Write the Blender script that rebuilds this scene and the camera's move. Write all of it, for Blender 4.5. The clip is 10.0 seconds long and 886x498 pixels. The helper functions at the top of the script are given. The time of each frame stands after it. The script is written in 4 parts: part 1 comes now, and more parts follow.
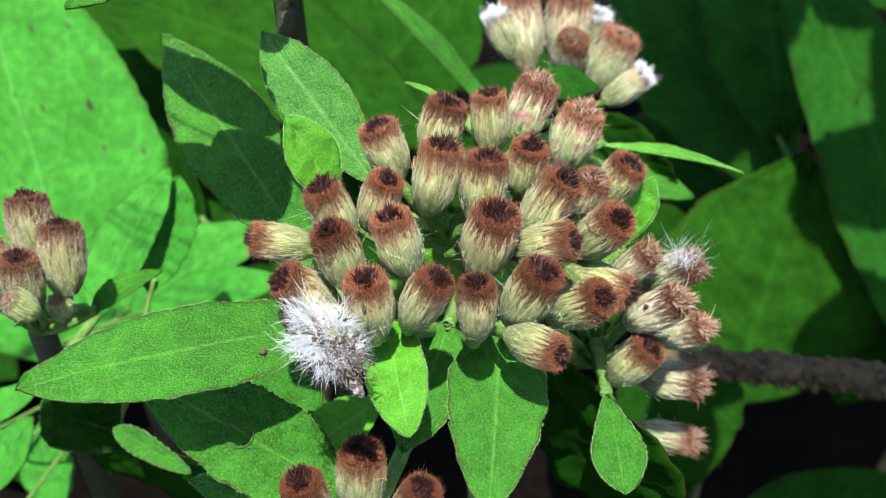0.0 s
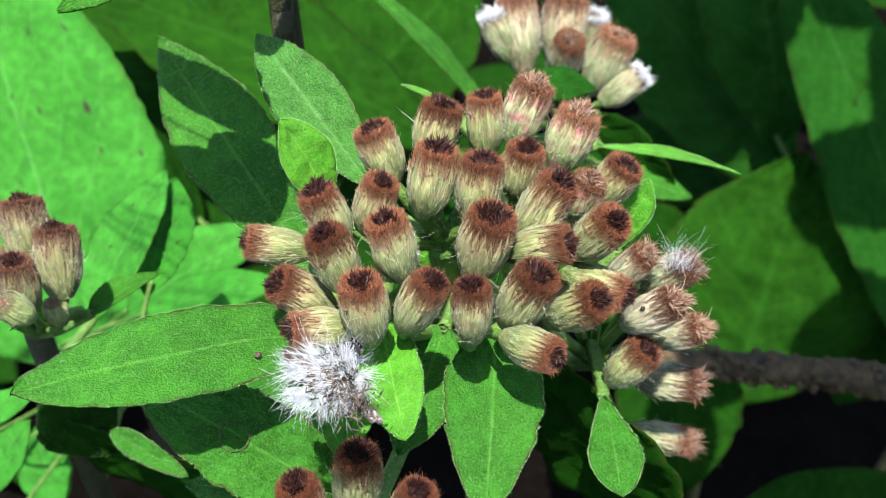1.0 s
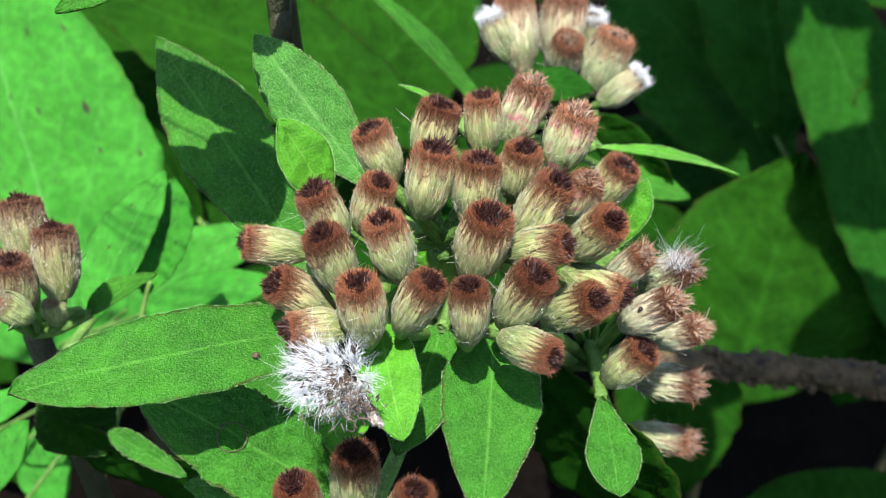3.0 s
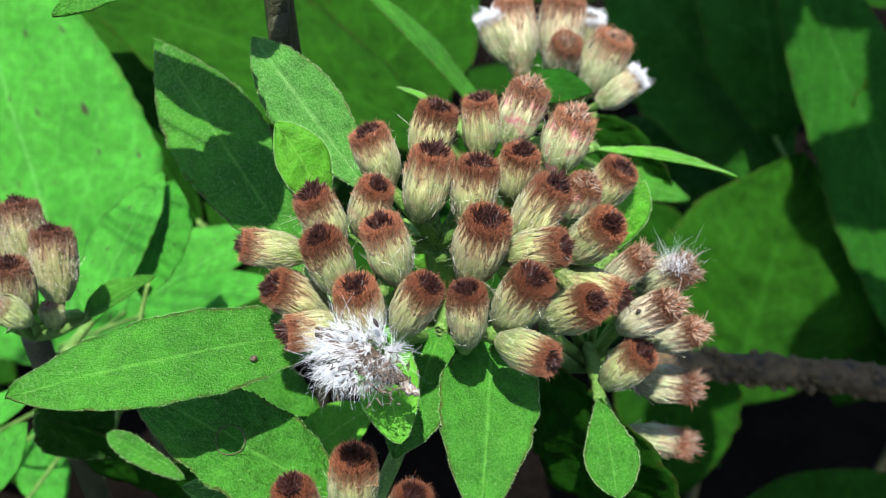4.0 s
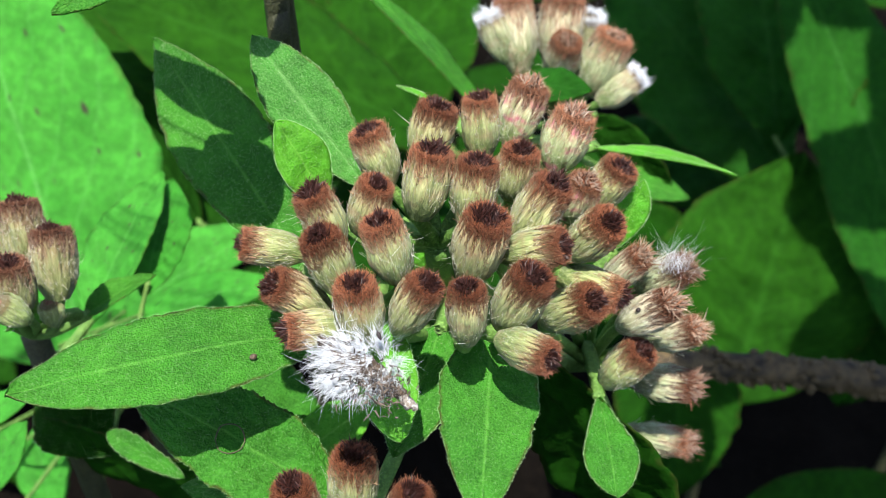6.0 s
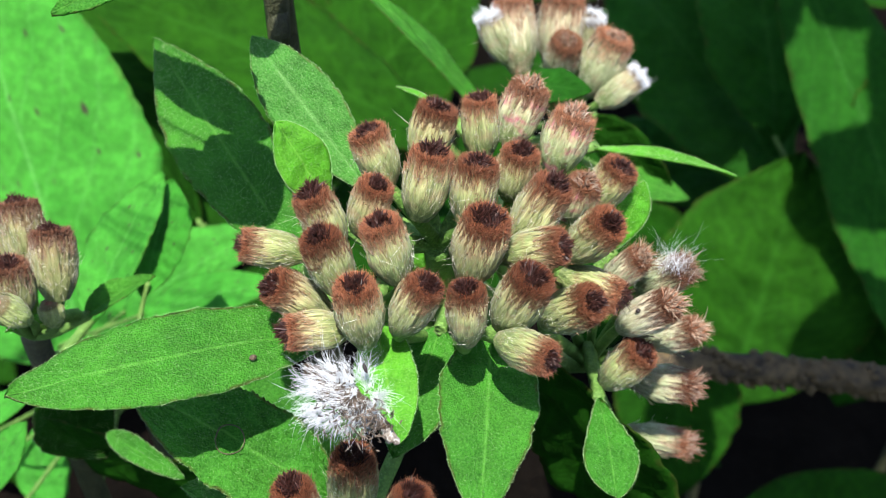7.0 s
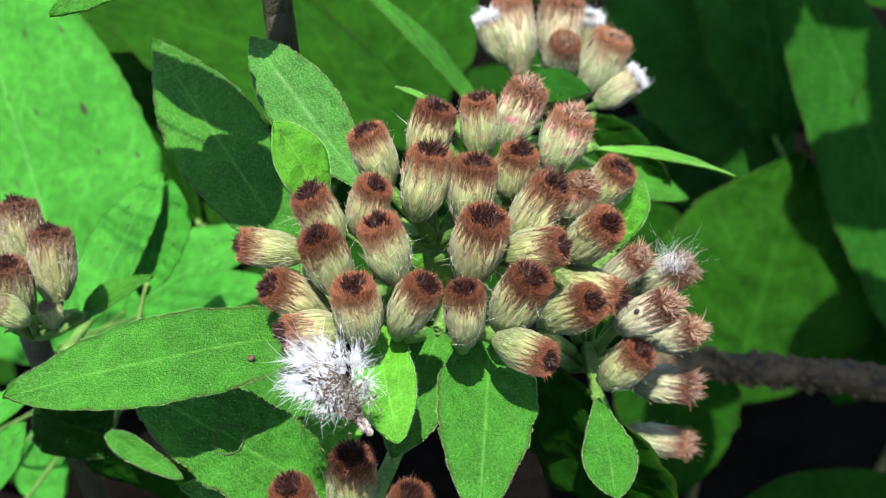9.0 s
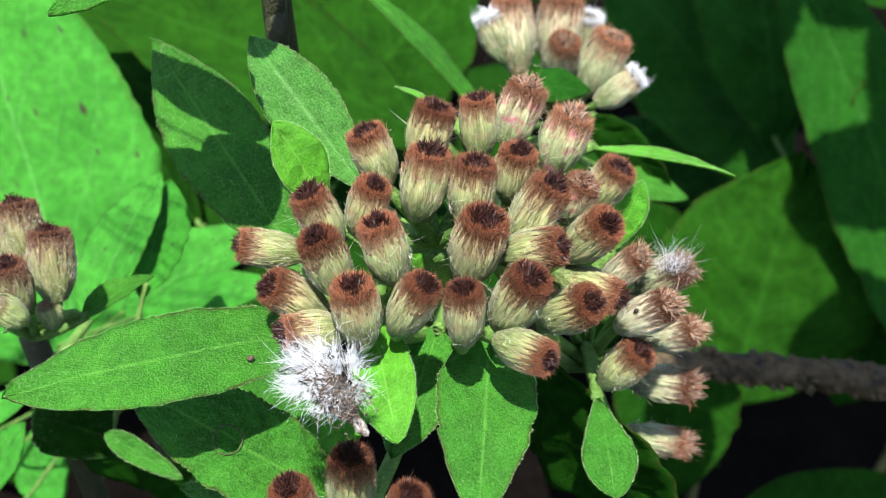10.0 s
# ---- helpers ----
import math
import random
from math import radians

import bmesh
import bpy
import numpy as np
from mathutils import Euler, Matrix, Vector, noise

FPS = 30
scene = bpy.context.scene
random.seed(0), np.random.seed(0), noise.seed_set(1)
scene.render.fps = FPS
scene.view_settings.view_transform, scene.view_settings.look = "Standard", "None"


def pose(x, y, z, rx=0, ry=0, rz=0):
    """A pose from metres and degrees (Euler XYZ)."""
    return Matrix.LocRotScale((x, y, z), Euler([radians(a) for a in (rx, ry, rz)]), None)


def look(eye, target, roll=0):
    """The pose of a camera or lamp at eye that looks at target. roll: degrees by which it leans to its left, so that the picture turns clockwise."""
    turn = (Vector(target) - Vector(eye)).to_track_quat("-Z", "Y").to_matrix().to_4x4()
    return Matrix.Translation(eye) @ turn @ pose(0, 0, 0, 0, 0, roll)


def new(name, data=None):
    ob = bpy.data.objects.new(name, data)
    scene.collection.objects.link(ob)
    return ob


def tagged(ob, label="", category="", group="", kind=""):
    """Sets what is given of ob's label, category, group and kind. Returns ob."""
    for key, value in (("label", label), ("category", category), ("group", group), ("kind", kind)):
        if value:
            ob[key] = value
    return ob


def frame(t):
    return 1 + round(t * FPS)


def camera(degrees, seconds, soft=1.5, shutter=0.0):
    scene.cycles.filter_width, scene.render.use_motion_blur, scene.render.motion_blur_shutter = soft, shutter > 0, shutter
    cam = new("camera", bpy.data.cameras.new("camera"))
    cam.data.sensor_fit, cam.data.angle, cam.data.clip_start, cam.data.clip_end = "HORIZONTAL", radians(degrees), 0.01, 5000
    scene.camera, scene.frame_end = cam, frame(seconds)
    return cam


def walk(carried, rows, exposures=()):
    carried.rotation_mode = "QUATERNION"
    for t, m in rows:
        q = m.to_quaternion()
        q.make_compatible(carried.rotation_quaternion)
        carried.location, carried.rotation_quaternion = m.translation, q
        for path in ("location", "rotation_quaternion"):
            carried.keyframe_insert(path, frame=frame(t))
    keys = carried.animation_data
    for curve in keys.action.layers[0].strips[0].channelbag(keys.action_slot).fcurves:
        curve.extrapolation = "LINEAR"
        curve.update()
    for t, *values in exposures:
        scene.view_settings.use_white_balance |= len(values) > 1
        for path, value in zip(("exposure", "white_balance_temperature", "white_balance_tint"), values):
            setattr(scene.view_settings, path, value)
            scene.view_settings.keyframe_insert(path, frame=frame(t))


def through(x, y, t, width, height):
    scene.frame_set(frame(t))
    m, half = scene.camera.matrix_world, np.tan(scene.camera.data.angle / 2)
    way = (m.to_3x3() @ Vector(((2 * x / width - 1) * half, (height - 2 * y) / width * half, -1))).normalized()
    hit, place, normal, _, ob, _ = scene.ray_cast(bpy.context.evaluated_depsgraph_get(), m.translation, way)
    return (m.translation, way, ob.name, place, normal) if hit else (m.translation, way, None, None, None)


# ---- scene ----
# ---------------------------------------------------------------- camera
cam = camera(39, 10.0, soft=0.9)
cam.data.dof.use_dof = True
cam.data.dof.focus_distance = 0.131
cam.data.dof.aperture_fstop = 54
EXPOSURE = 1.1
walk(cam, [
    (0, look((-0.00102, -0.087492, 0.546465), (-0.00102, 0.581639, -0.19668), 0.214)),
    (0.5, look((-0.000778, -0.087279, 0.54655), (-0.000778, 0.581852, -0.196594), 0.105)),
    (1, look((-0.000535, -0.087099, 0.546438), (-0.000535, 0.582032, -0.196706), 0.026)),
    (1.5, look((-0.000409, -0.08699, 0.546603), (-0.000409, 0.58214, -0.196542), 0.042)),
    (2, look((-0.000325, -0.086999, 0.546624), (-0.000325, 0.582132, -0.196521), 0.035)),
    (2.5, look((-0.000343, -0.08722, 0.54649), (-0.000343, 0.581911, -0.196655), 0.068)),
    (4, look((-0.000042, -0.086847, 0.546677), (-0.000042, 0.582284, -0.196468), -0.006)),
    (4.5, look((-0.000012, -0.086874, 0.546588), (-0.000012, 0.582256, -0.196557), -0.005)),
    (5, look((0, -0.086987, 0.546609), (0, 0.582144, -0.196536), 0.000)),
    (5.5, look((-0, -0.087016, 0.546593), (-0, 0.582115, -0.196552), 0.005)),
    (7, look((0.000021, -0.086895, 0.546622), (0.000021, 0.582236, -0.196523), 0.013)),
    (7.5, look((0.00006, -0.086967, 0.546717), (0.00006, 0.582164, -0.196427), 0.009)),
    (8, look((0.000106, -0.086862, 0.546586), (0.000106, 0.582269, -0.196559), -0.006)),
    (8.5, look((0.000161, -0.086857, 0.546583), (0.000161, 0.582273, -0.196562), -0.017)),
    (9, look((0.000183, -0.086872, 0.546634), (0.000183, 0.582259, -0.196511), -0.018)),
    (9.5, look((0.000242, -0.08681, 0.546549), (0.000242, 0.58232, -0.196596), -0.040)),
    (10, look((0.000253, -0.086803, 0.546544), (0.000253, 0.582327, -0.196601), -0.039)),
], [(0.0, EXPOSURE), (2.5, EXPOSURE - 0.02), (4.0, EXPOSURE - 0.05), (4.5, EXPOSURE - 0.15), (5.0, EXPOSURE + 0.02), (5.5, EXPOSURE - 0.02), (7.0, EXPOSURE), (10.0, EXPOSURE)])

# ---------------------------------------------------------------- light
SUN = Vector((-0.02, -0.249, 0.968))
elevation = math.asin(SUN.z)
bearing = math.atan2(SUN.x, SUN.y)
world = bpy.data.worlds.new("sky")
world.use_nodes = True
scene.world = world
sky = world.node_tree.nodes.new("ShaderNodeTexSky")
sky.sky_type, sky.sun_disc = "NISHITA", False
sky.sun_elevation, sky.sun_rotation = elevation, bearing
back = world.node_tree.nodes["Background"]
back.inputs["Strength"].default_value = 0.125
world.node_tree.links.new(sky.outputs["Color"], back.inputs["Color"])
sun = new("sun", bpy.data.lights.new("sun", "SUN"))
sun.data.energy, sun.data.angle, sun.data.color = 5.0, radians(0.53), (1.0, 0.96, 0.9)
sun.matrix_world = look(SUN * 3, (0, 0, 0))
scene.view_settings.exposure = EXPOSURE


# ---------------------------------------------------------------- materials
class Shader:
    """A node material under construction."""

    def __init__(self, name):
        self.m = bpy.data.materials.new(name)
        self.m.use_nodes = True
        self.t = self.m.node_tree
        self.t.nodes.clear()

    def put(self, socket, value):
        if hasattr(value, "is_output"):
            self.t.links.new(value, socket)
        elif isinstance(value, tuple) and len(value) == 3 and socket.type == "RGBA":
            socket.default_value = (*value, 1)
        else:
            socket.default_value = value

    def node(self, kind, **inputs):
        n = self.t.nodes.new("ShaderNode" + kind)
        for key, value in inputs.items():
            self.put(n.inputs[key.replace("_", " ")], value)
        return n

    def math(self, op, a, b=0.0, clamp=False):
        n = self.t.nodes.new("ShaderNodeMath")
        n.operation, n.use_clamp = op, clamp
        self.put(n.inputs[0], a)
        self.put(n.inputs[1], b)
        return n.outputs[0]

    def mix(self, f, a, b, blend="MIX"):
        n = self.t.nodes.new("ShaderNodeMix")
        n.data_type, n.blend_type = "RGBA", blend
        self.put(n.inputs[0], f)
        self.put(n.inputs[6], a)
        self.put(n.inputs[7], b)
        return n.outputs[2]

    def span(self, v, lo, hi, a=0.0, b=1.0):
        n = self.t.nodes.new("ShaderNodeMapRange")
        for i, x in enumerate((v, lo, hi, a, b)):
            self.put(n.inputs[i], x)
        return n.outputs[0]

    def coord(self, which="Object"):
        return self.t.nodes.new("ShaderNodeTexCoord").outputs[which]

    def noise(self, scale, detail=3.0, rough=0.6, vector=None):
        n = self.node("TexNoise", Scale=scale, Detail=detail, Roughness=rough)
        self.put(n.inputs["Vector"], vector or self.coord())
        return n.outputs[0]

    def uv(self):
        n = self.t.nodes.new("ShaderNodeSeparateXYZ")
        self.t.links.new(self.coord("UV"), n.inputs[0])
        return n.outputs[0], n.outputs[1]

    def island(self):
        return self.t.nodes.new("ShaderNodeNewGeometry").outputs["Random Per Island"]

    def own(self):
        return self.t.nodes.new("ShaderNodeObjectInfo").outputs["Random"]

    def bump(self, height, distance, strength=1.0):
        return self.node("Bump", Height=height, Distance=distance, Strength=strength).outputs[0]

    def done(self, colour, rough=0.6, normal=None, through=0.0, glow=None, spec=0.3, sheen=0.0):
        p = self.node("BsdfPrincipled", Base_Color=colour, Roughness=rough)
        p.inputs["Specular IOR Level"].default_value = spec
        if sheen:
            p.inputs["Sheen Weight"].default_value = sheen
        if normal:
            self.put(p.inputs["Normal"], normal)
        last = p.outputs[0]
        if through:
            tr = self.node("BsdfTranslucent", Color=glow or colour)
            mixer = self.t.nodes.new("ShaderNodeMixShader")
            mixer.inputs[0].default_value = through
            self.t.links.new(last, mixer.inputs[1])
            self.t.links.new(tr.outputs[0], mixer.inputs[2])
            last = mixer.outputs[0]
        self.t.links.new(last, self.t.nodes.new("ShaderNodeOutputMaterial").inputs[0])
        return self.m


def leaf_material(name, light, dark, vein, ribs=9.0, slant=2.2, grain=0.5, spots=0.0, rim=(0.09, 0.05, 0.02), rib_show=0.1, mid=0.06, fuzz=5000.0, spec=0.1, relief_depth=0.0007, worn_edge=0.25):
    s = Shader(name)
    u, v = s.uv()
    a = s.math("MULTIPLY", s.math("ABSOLUTE", s.math("SUBTRACT", u, 0.5)), 2.0)
    midrib = s.span(a, 0.0, mid, 1.0, 0.0)
    bend = s.math("MULTIPLY", s.math("SUBTRACT", s.noise(120.0, 2.0), 0.5), 0.5)
    phase = s.math("ADD", s.math("SUBTRACT", s.math("MULTIPLY", v, ribs), s.math("MULTIPLY", a, slant)), bend)
    line = s.math("MULTIPLY", s.math("PINGPONG", phase, 0.5), 2.0)
    lateral = s.span(line, 0.03, 0.16, 1.0, 0.0)
    soft = s.span(line, 0.0, 0.9, 1.0, 0.0)
    net = s.node("TexVoronoi", Scale=700.0)
    net.feature = "DISTANCE_TO_EDGE"
    s.put(net.inputs["Vector"], s.coord())
    mesh_veins = s.span(net.outputs["Distance"], 0.0, 0.12, 1.0, 0.0)
    fine = s.noise(fuzz, 1.5, 0.6)
    blotch = s.noise(90.0, 4.0, 0.6)
    colour = s.mix(s.span(blotch, 0.35, 0.68), light, dark)
    patch = s.span(s.noise(420.0, 3.0, 0.55), 0.36, 0.64, 0.82, 1.2)
    colour = s.mix(1.0, colour, patch, "MULTIPLY")
    tint = s.mix(s.own(), (0.86, 0.94, 0.8), (1.14, 1.05, 1.1))
    colour = s.mix(1.0, colour, tint, "MULTIPLY")
    colour = s.mix(s.math("MULTIPLY", s.span(fine, 0.4, 0.72), grain), colour, vein)
    colour = s.mix(s.math("MULTIPLY", s.span(fine, 0.48, 0.3), grain * 0.8), colour, tuple(x * 0.45 for x in dark))
    colour = s.mix(s.math("MULTIPLY", mesh_veins, 0.06), colour, vein)
    colour = s.mix(s.math("MULTIPLY", lateral, rib_show), colour, vein)
    colour = s.mix(s.math("MULTIPLY", s.math("MULTIPLY", midrib, s.span(s.noise(700.0, 2.0), 0.3, 0.7, 0.35, 1.0)), 0.75), colour, vein)
    edge = s.math("MULTIPLY", s.span(a, 0.93, 0.985), s.span(s.noise(500.0, 2.0), 0.42, 0.58))
    colour = s.mix(s.math("MULTIPLY", edge, worn_edge), colour, rim)
    if spots:
        sp = s.node("TexVoronoi", Scale=7.0)
        sp.voronoi_dimensions = "2D"
        s.put(sp.inputs["Vector"], s.coord("UV"))
        ragged = s.math("ADD", s.math("ADD", sp.outputs["Distance"], s.math("MULTIPLY", s.noise(400.0, 3.0), 0.12)), s.span(sp.outputs["Color"], 0.0, 1.0, 0.0, 0.16))
        colour = s.mix(s.math("MULTIPLY", s.span(ragged, 0.14, 0.21, 1.0, 0.0), spots), colour, (0.05, 0.035, 0.03))
    relief = s.math("ADD", s.math("MULTIPLY", fine, 0.45), s.math("MULTIPLY", s.math("ADD", s.math("MULTIPLY", soft, 0.6), midrib), -0.13))
    relief = s.math("ADD", relief, s.math("MULTIPLY", mesh_veins, -0.05))
    relief = s.math("ADD", relief, s.math("ADD", s.math("MULTIPLY", s.noise(230.0, 2.5), 0.6), s.math("MULTIPLY", s.noise(900.0, 2.0), 0.4)))
    glow = s.mix(1.0, colour, (1.5, 1.35, 0.5), "MULTIPLY")
    return s.done(colour, s.span(blotch, 0.2, 0.8, 0.55, 0.75), s.bump(relief, relief_depth), 0.3, glow, spec)


def stem_material(name, light, dark):
    s = Shader(name)
    n = s.noise(260.0, 4.0, 0.65)
    f = s.noise(2600.0, 2.0)
    c = s.mix(s.span(n, 0.35, 0.65), light, dark)
    c = s.mix(s.math("MULTIPLY", s.span(f, 0.5, 0.75), 0.5), c, tuple(min(1.0, x * 2.2) for x in light))
    return s.done(c, 0.6, s.bump(s.math("ADD", n, f), 0.0003))


def bract_material(name, low, middle, high, blush, amount):
    s = Shader(name)
    tip, v = s.uv()
    wander = s.math("MULTIPLY", s.math("SUBTRACT", s.noise(3.0, 3.0), 0.5), 0.6)
    along = s.math("ADD", v, wander)
    c = s.mix(s.span(along, 0.15, 0.74), low, middle)
    c = s.mix(s.span(along, 0.6, 1.0), c, high)
    fibre = s.noise(1.0, 4.0, 0.7, s.node("Mapping", Vector=s.coord(), Scale=(12.0, 12.0, 1.7)).outputs[0])
    broad = s.noise(1.0, 2.0, 0.6, s.node("Mapping", Vector=s.coord(), Scale=(5.0, 5.0, 1.2)).outputs[0])
    # Pale fibres, brightened further as painted highlights.
    c = s.mix(s.math("MULTIPLY", s.span(fibre, 0.48, 0.7), 0.75), c, tuple(min(0.85, x * 1.55 + 0.05) for x in middle))
    c = s.mix(s.math("MULTIPLY", s.span(fibre, 0.48, 0.3), 0.42), c, tuple(x * 0.45 for x in middle))
    c = s.mix(s.math("MULTIPLY", s.span(broad, 0.52, 0.72), 0.4), c, low)
    patch = s.math("MULTIPLY", s.span(s.noise(2.6, 2.0), 0.5, 0.68), amount)
    c = s.mix(patch, c, blush)
    c = s.mix(s.math("MULTIPLY", s.span(tip, 0.72, 1.0), s.span(broad, 0.35, 0.65, 0.1, 0.8)), c, tuple(x * 0.7 for x in high))
    # Dark brown under the crown, painting in the shade between its bristles.
    c = s.mix(s.span(v, 0.84, 0.95, 0.0, 0.8), c, (0.11, 0.045, 0.022))
    c = s.mix(1.0, c, s.mix(s.island(), (0.82, 0.88, 0.78), (1.12, 1.12, 1.1)), "MULTIPLY")
    c = s.mix(1.0, c, s.mix(s.own(), (0.78, 0.88, 0.72), (1.06, 1.02, 1.0)), "MULTIPLY")
    return s.done(c, 0.62, s.bump(fibre, 0.0005), 0.2, c, 0.3, 0.15)


def bristle_material(name, a, b, tip, through=0.15, vary=False, low=None):
    """low: the colour of the hairs that sit furthest down the head."""
    s = Shader(name)
    u, v = s.uv()
    c = s.mix(s.island(), a, b)
    c = s.mix(s.math("MULTIPLY", s.span(v, 0.45, 1.0), 0.6), c, tip)
    if low:
        c = s.mix(s.span(u, 0.3, 0.95), c, s.mix(s.island(), tuple(x * 0.55 for x in low), low))
    if vary:
        c = s.mix(1.0, c, s.mix(s.own(), (0.62, 0.56, 0.54), (1.15, 1.1, 1.06)), "MULTIPLY")
    return s.done(c, 0.5, None, through, c, 0.35)


HAIRY_GREEN = leaf_material("hairy_green_leaf", (0.0345, 0.196, 0.00957), (0.0182, 0.129, 0.00574), (0.124, 0.383, 0.0526), grain=0.36, spec=0.25, fuzz=4600.0, rib_show=0.08, worn_edge=0.6)
FROSTED_GREEN = leaf_material("frosted_green_leaf", (0.0576, 0.239, 0.0288), (0.0371, 0.177, 0.0181), (0.181, 0.395, 0.115), grain=0.36, spec=0.25, fuzz=4600.0, mid=0.1, worn_edge=0.6)
YOUNG_GREEN = leaf_material("young_green_leaf", (0.088, 0.341, 0.0176), (0.055, 0.259, 0.0121), (0.22, 0.495, 0.077), grain=0.32, rib_show=0.03, spec=0.22, fuzz=4600.0, relief_depth=0.00035)
BROAD_GREEN = leaf_material("broad_green_leaf", (0.0521, 0.291, 0.0287), (0.0306, 0.207, 0.0172), (0.122, 0.414, 0.0861), ribs=7.0, slant=3.0, grain=0.16, spots=0.9, rib_show=0.14, mid=0.03, spec=0.12)
# Leaf shade is worked into these three greens, from lightest to darkest.
SHADE_MID_GREEN = leaf_material("shade_mid_green_leaf", (0.0168, 0.101, 0.00758), (0.0109, 0.0741, 0.00505), (0.0337, 0.143, 0.0202), ribs=8.0, grain=0.1, rib_show=0.2, spec=0.08)
SHADE_SOFT_GREEN = leaf_material("shade_soft_green_leaf", (0.0165, 0.0844, 0.0038), (0.0094, 0.0534, 0.0024), (0.0258, 0.121, 0.00861), ribs=8.0, grain=0.08, rib_show=0.3, spec=0.07)
SHADE_DEEP_GREEN = leaf_material("shade_deep_green_leaf", (0.0101, 0.0606, 0.00253), (0.00674, 0.0422, 0.00168), (0.0168, 0.0842, 0.0059), ribs=8.0, grain=0.08, rib_show=0.25, spec=0.06)
STEM_GREEN = stem_material("green_stem", (0.13, 0.24, 0.05), (0.06, 0.14, 0.024))
STEM_BROWN = stem_material("brown_stem", (0.10, 0.07, 0.045), (0.05, 0.035, 0.025))
# Dark green-brown stem, deepened further to imitate the shade on it.
STEM_SHADED = stem_material("shaded_stem", (0.042, 0.045, 0.018), (0.018, 0.02, 0.009))
TWIG = stem_material("weathered_twig", (0.09, 0.062, 0.026), (0.004, 0.003, 0.0015))
# Green at the base, and darkened there for the shade of neighbouring heads.
BRACT = bract_material("pale_bract", (0.14, 0.205, 0.048), (0.44, 0.425, 0.215), (0.43, 0.27, 0.15), (0.42, 0.2, 0.16), 0.35)
BRACT_GREEN = bract_material("green_bract", (0.22, 0.33, 0.08), (0.47, 0.52, 0.22), (0.46, 0.46, 0.22), (0.5, 0.5, 0.2), 0.2)
# Olive bracts, darkened beyond their own colour for the partial shade on them.
BRACT_OLIVE_SHADED = bract_material("olive_bract_shaded", (0.14, 0.18, 0.055), (0.24, 0.23, 0.11), (0.25, 0.15, 0.08), (0.26, 0.13, 0.1), 0.15)
BRACT_PINK = bract_material("pink_bract", (0.22, 0.31, 0.09), (0.56, 0.52, 0.35), (0.50, 0.31, 0.20), (0.54, 0.15, 0.22), 0.9)
BRACT_DRY = bract_material("dry_bract", (0.145, 0.196, 0.068), (0.476, 0.451, 0.315), (0.425, 0.297, 0.196), (0.46, 0.22, 0.18), 0.35)
BRACT_WHITE = bract_material("bleached_bract", (0.20, 0.23, 0.10), (0.58, 0.53, 0.40), (0.62, 0.48, 0.36), (0.40, 0.20, 0.15), 0.4)
RUST = bristle_material("rust_bristles", (0.024, 0.007, 0.005), (0.44, 0.158, 0.077), (0.60, 0.29, 0.17), 0.2, True, (0.54, 0.39, 0.23))
TAN = bristle_material("tan_bristles", (0.10, 0.035, 0.018), (0.56, 0.27, 0.15), (0.50, 0.25, 0.15), 0.2, True, (0.58, 0.42, 0.29))
FADED = bristle_material("faded_bristles", (0.03, 0.012, 0.008), (0.36, 0.16, 0.095), (0.42, 0.24, 0.16), 0.2, True, (0.52, 0.40, 0.29))
WITHERED = bristle_material("withered_bristles", (0.018, 0.006, 0.0045), (0.36, 0.135, 0.065), (0.53, 0.32, 0.21), 0.15, True, (0.60, 0.49, 0.38))
UMBER = bristle_material("dark_florets", (0.005, 0.002, 0.0018), (0.036, 0.0105, 0.0075), (0.07, 0.021, 0.013), 0.0)
WHITE = bristle_material("white_pappus", (0.72, 0.75, 0.78), (0.88, 0.89, 0.9), (0.88, 0.9, 0.92), 0.3)
FRINGE = bristle_material("leaf_edge_hairs", (0.10, 0.34, 0.05), (0.5, 0.7, 0.34), (0.55, 0.72, 0.4), 0.3)
WOOL = bristle_material("cream_wool", (0.55, 0.53, 0.4), (0.8, 0.77, 0.65), (0.78, 0.75, 0.64), 0.3)
GREY = bristle_material("grey_brown_debris", (0.015, 0.010, 0.007), (0.19, 0.145, 0.11), (0.2, 0.155, 0.125), 0.1)
PALE = stem_material("pale_tail", (0.52, 0.49, 0.43), (0.15, 0.12, 0.095))
BLACK = bristle_material("black_seed", (0.02, 0.015, 0.015), (0.03, 0.02, 0.02), (0.02, 0.015, 0.015), 0.0)


def soil_material():
    s = Shader("shade_dark_soil")
    a = s.noise(30.0, 6.0, 0.65)
    b = s.noise(400.0, 4.0)
    # Soil colour taken near black to stand in for shade between the plants.
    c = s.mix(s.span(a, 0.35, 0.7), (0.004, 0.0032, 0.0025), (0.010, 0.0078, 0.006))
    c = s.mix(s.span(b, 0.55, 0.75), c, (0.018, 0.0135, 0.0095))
    return s.done(c, 1.0, s.bump(s.math("ADD", a, b), 0.01), spec=0.03)


SOIL = soil_material()


# ---------------------------------------------------------------- building tools
def mesh_of(name, verts, faces, uvs, material, smooth=True):
    """uvs: one pair for each vertex."""
    me = bpy.data.meshes.new(name)
    me.from_pydata(verts, [], faces)
    me.materials.append(material)
    layer = me.uv_layers.new(name="map")
    idx = np.empty(len(me.loops), dtype=np.int32)
    me.loops.foreach_get("vertex_index", idx)
    layer.data.foreach_set("uv", np.asarray(uvs, dtype=np.float32)[idx].ravel())
    me.polygons.foreach_set("use_smooth", [smooth] * len(me.polygons))
    me.update()
    return me


def part(name, data, parent, at=(0, 0, 0), label=""):
    ob = new(name, data)
    ob.parent = parent
    ob.location = at
    return tagged(ob, label) if label else ob


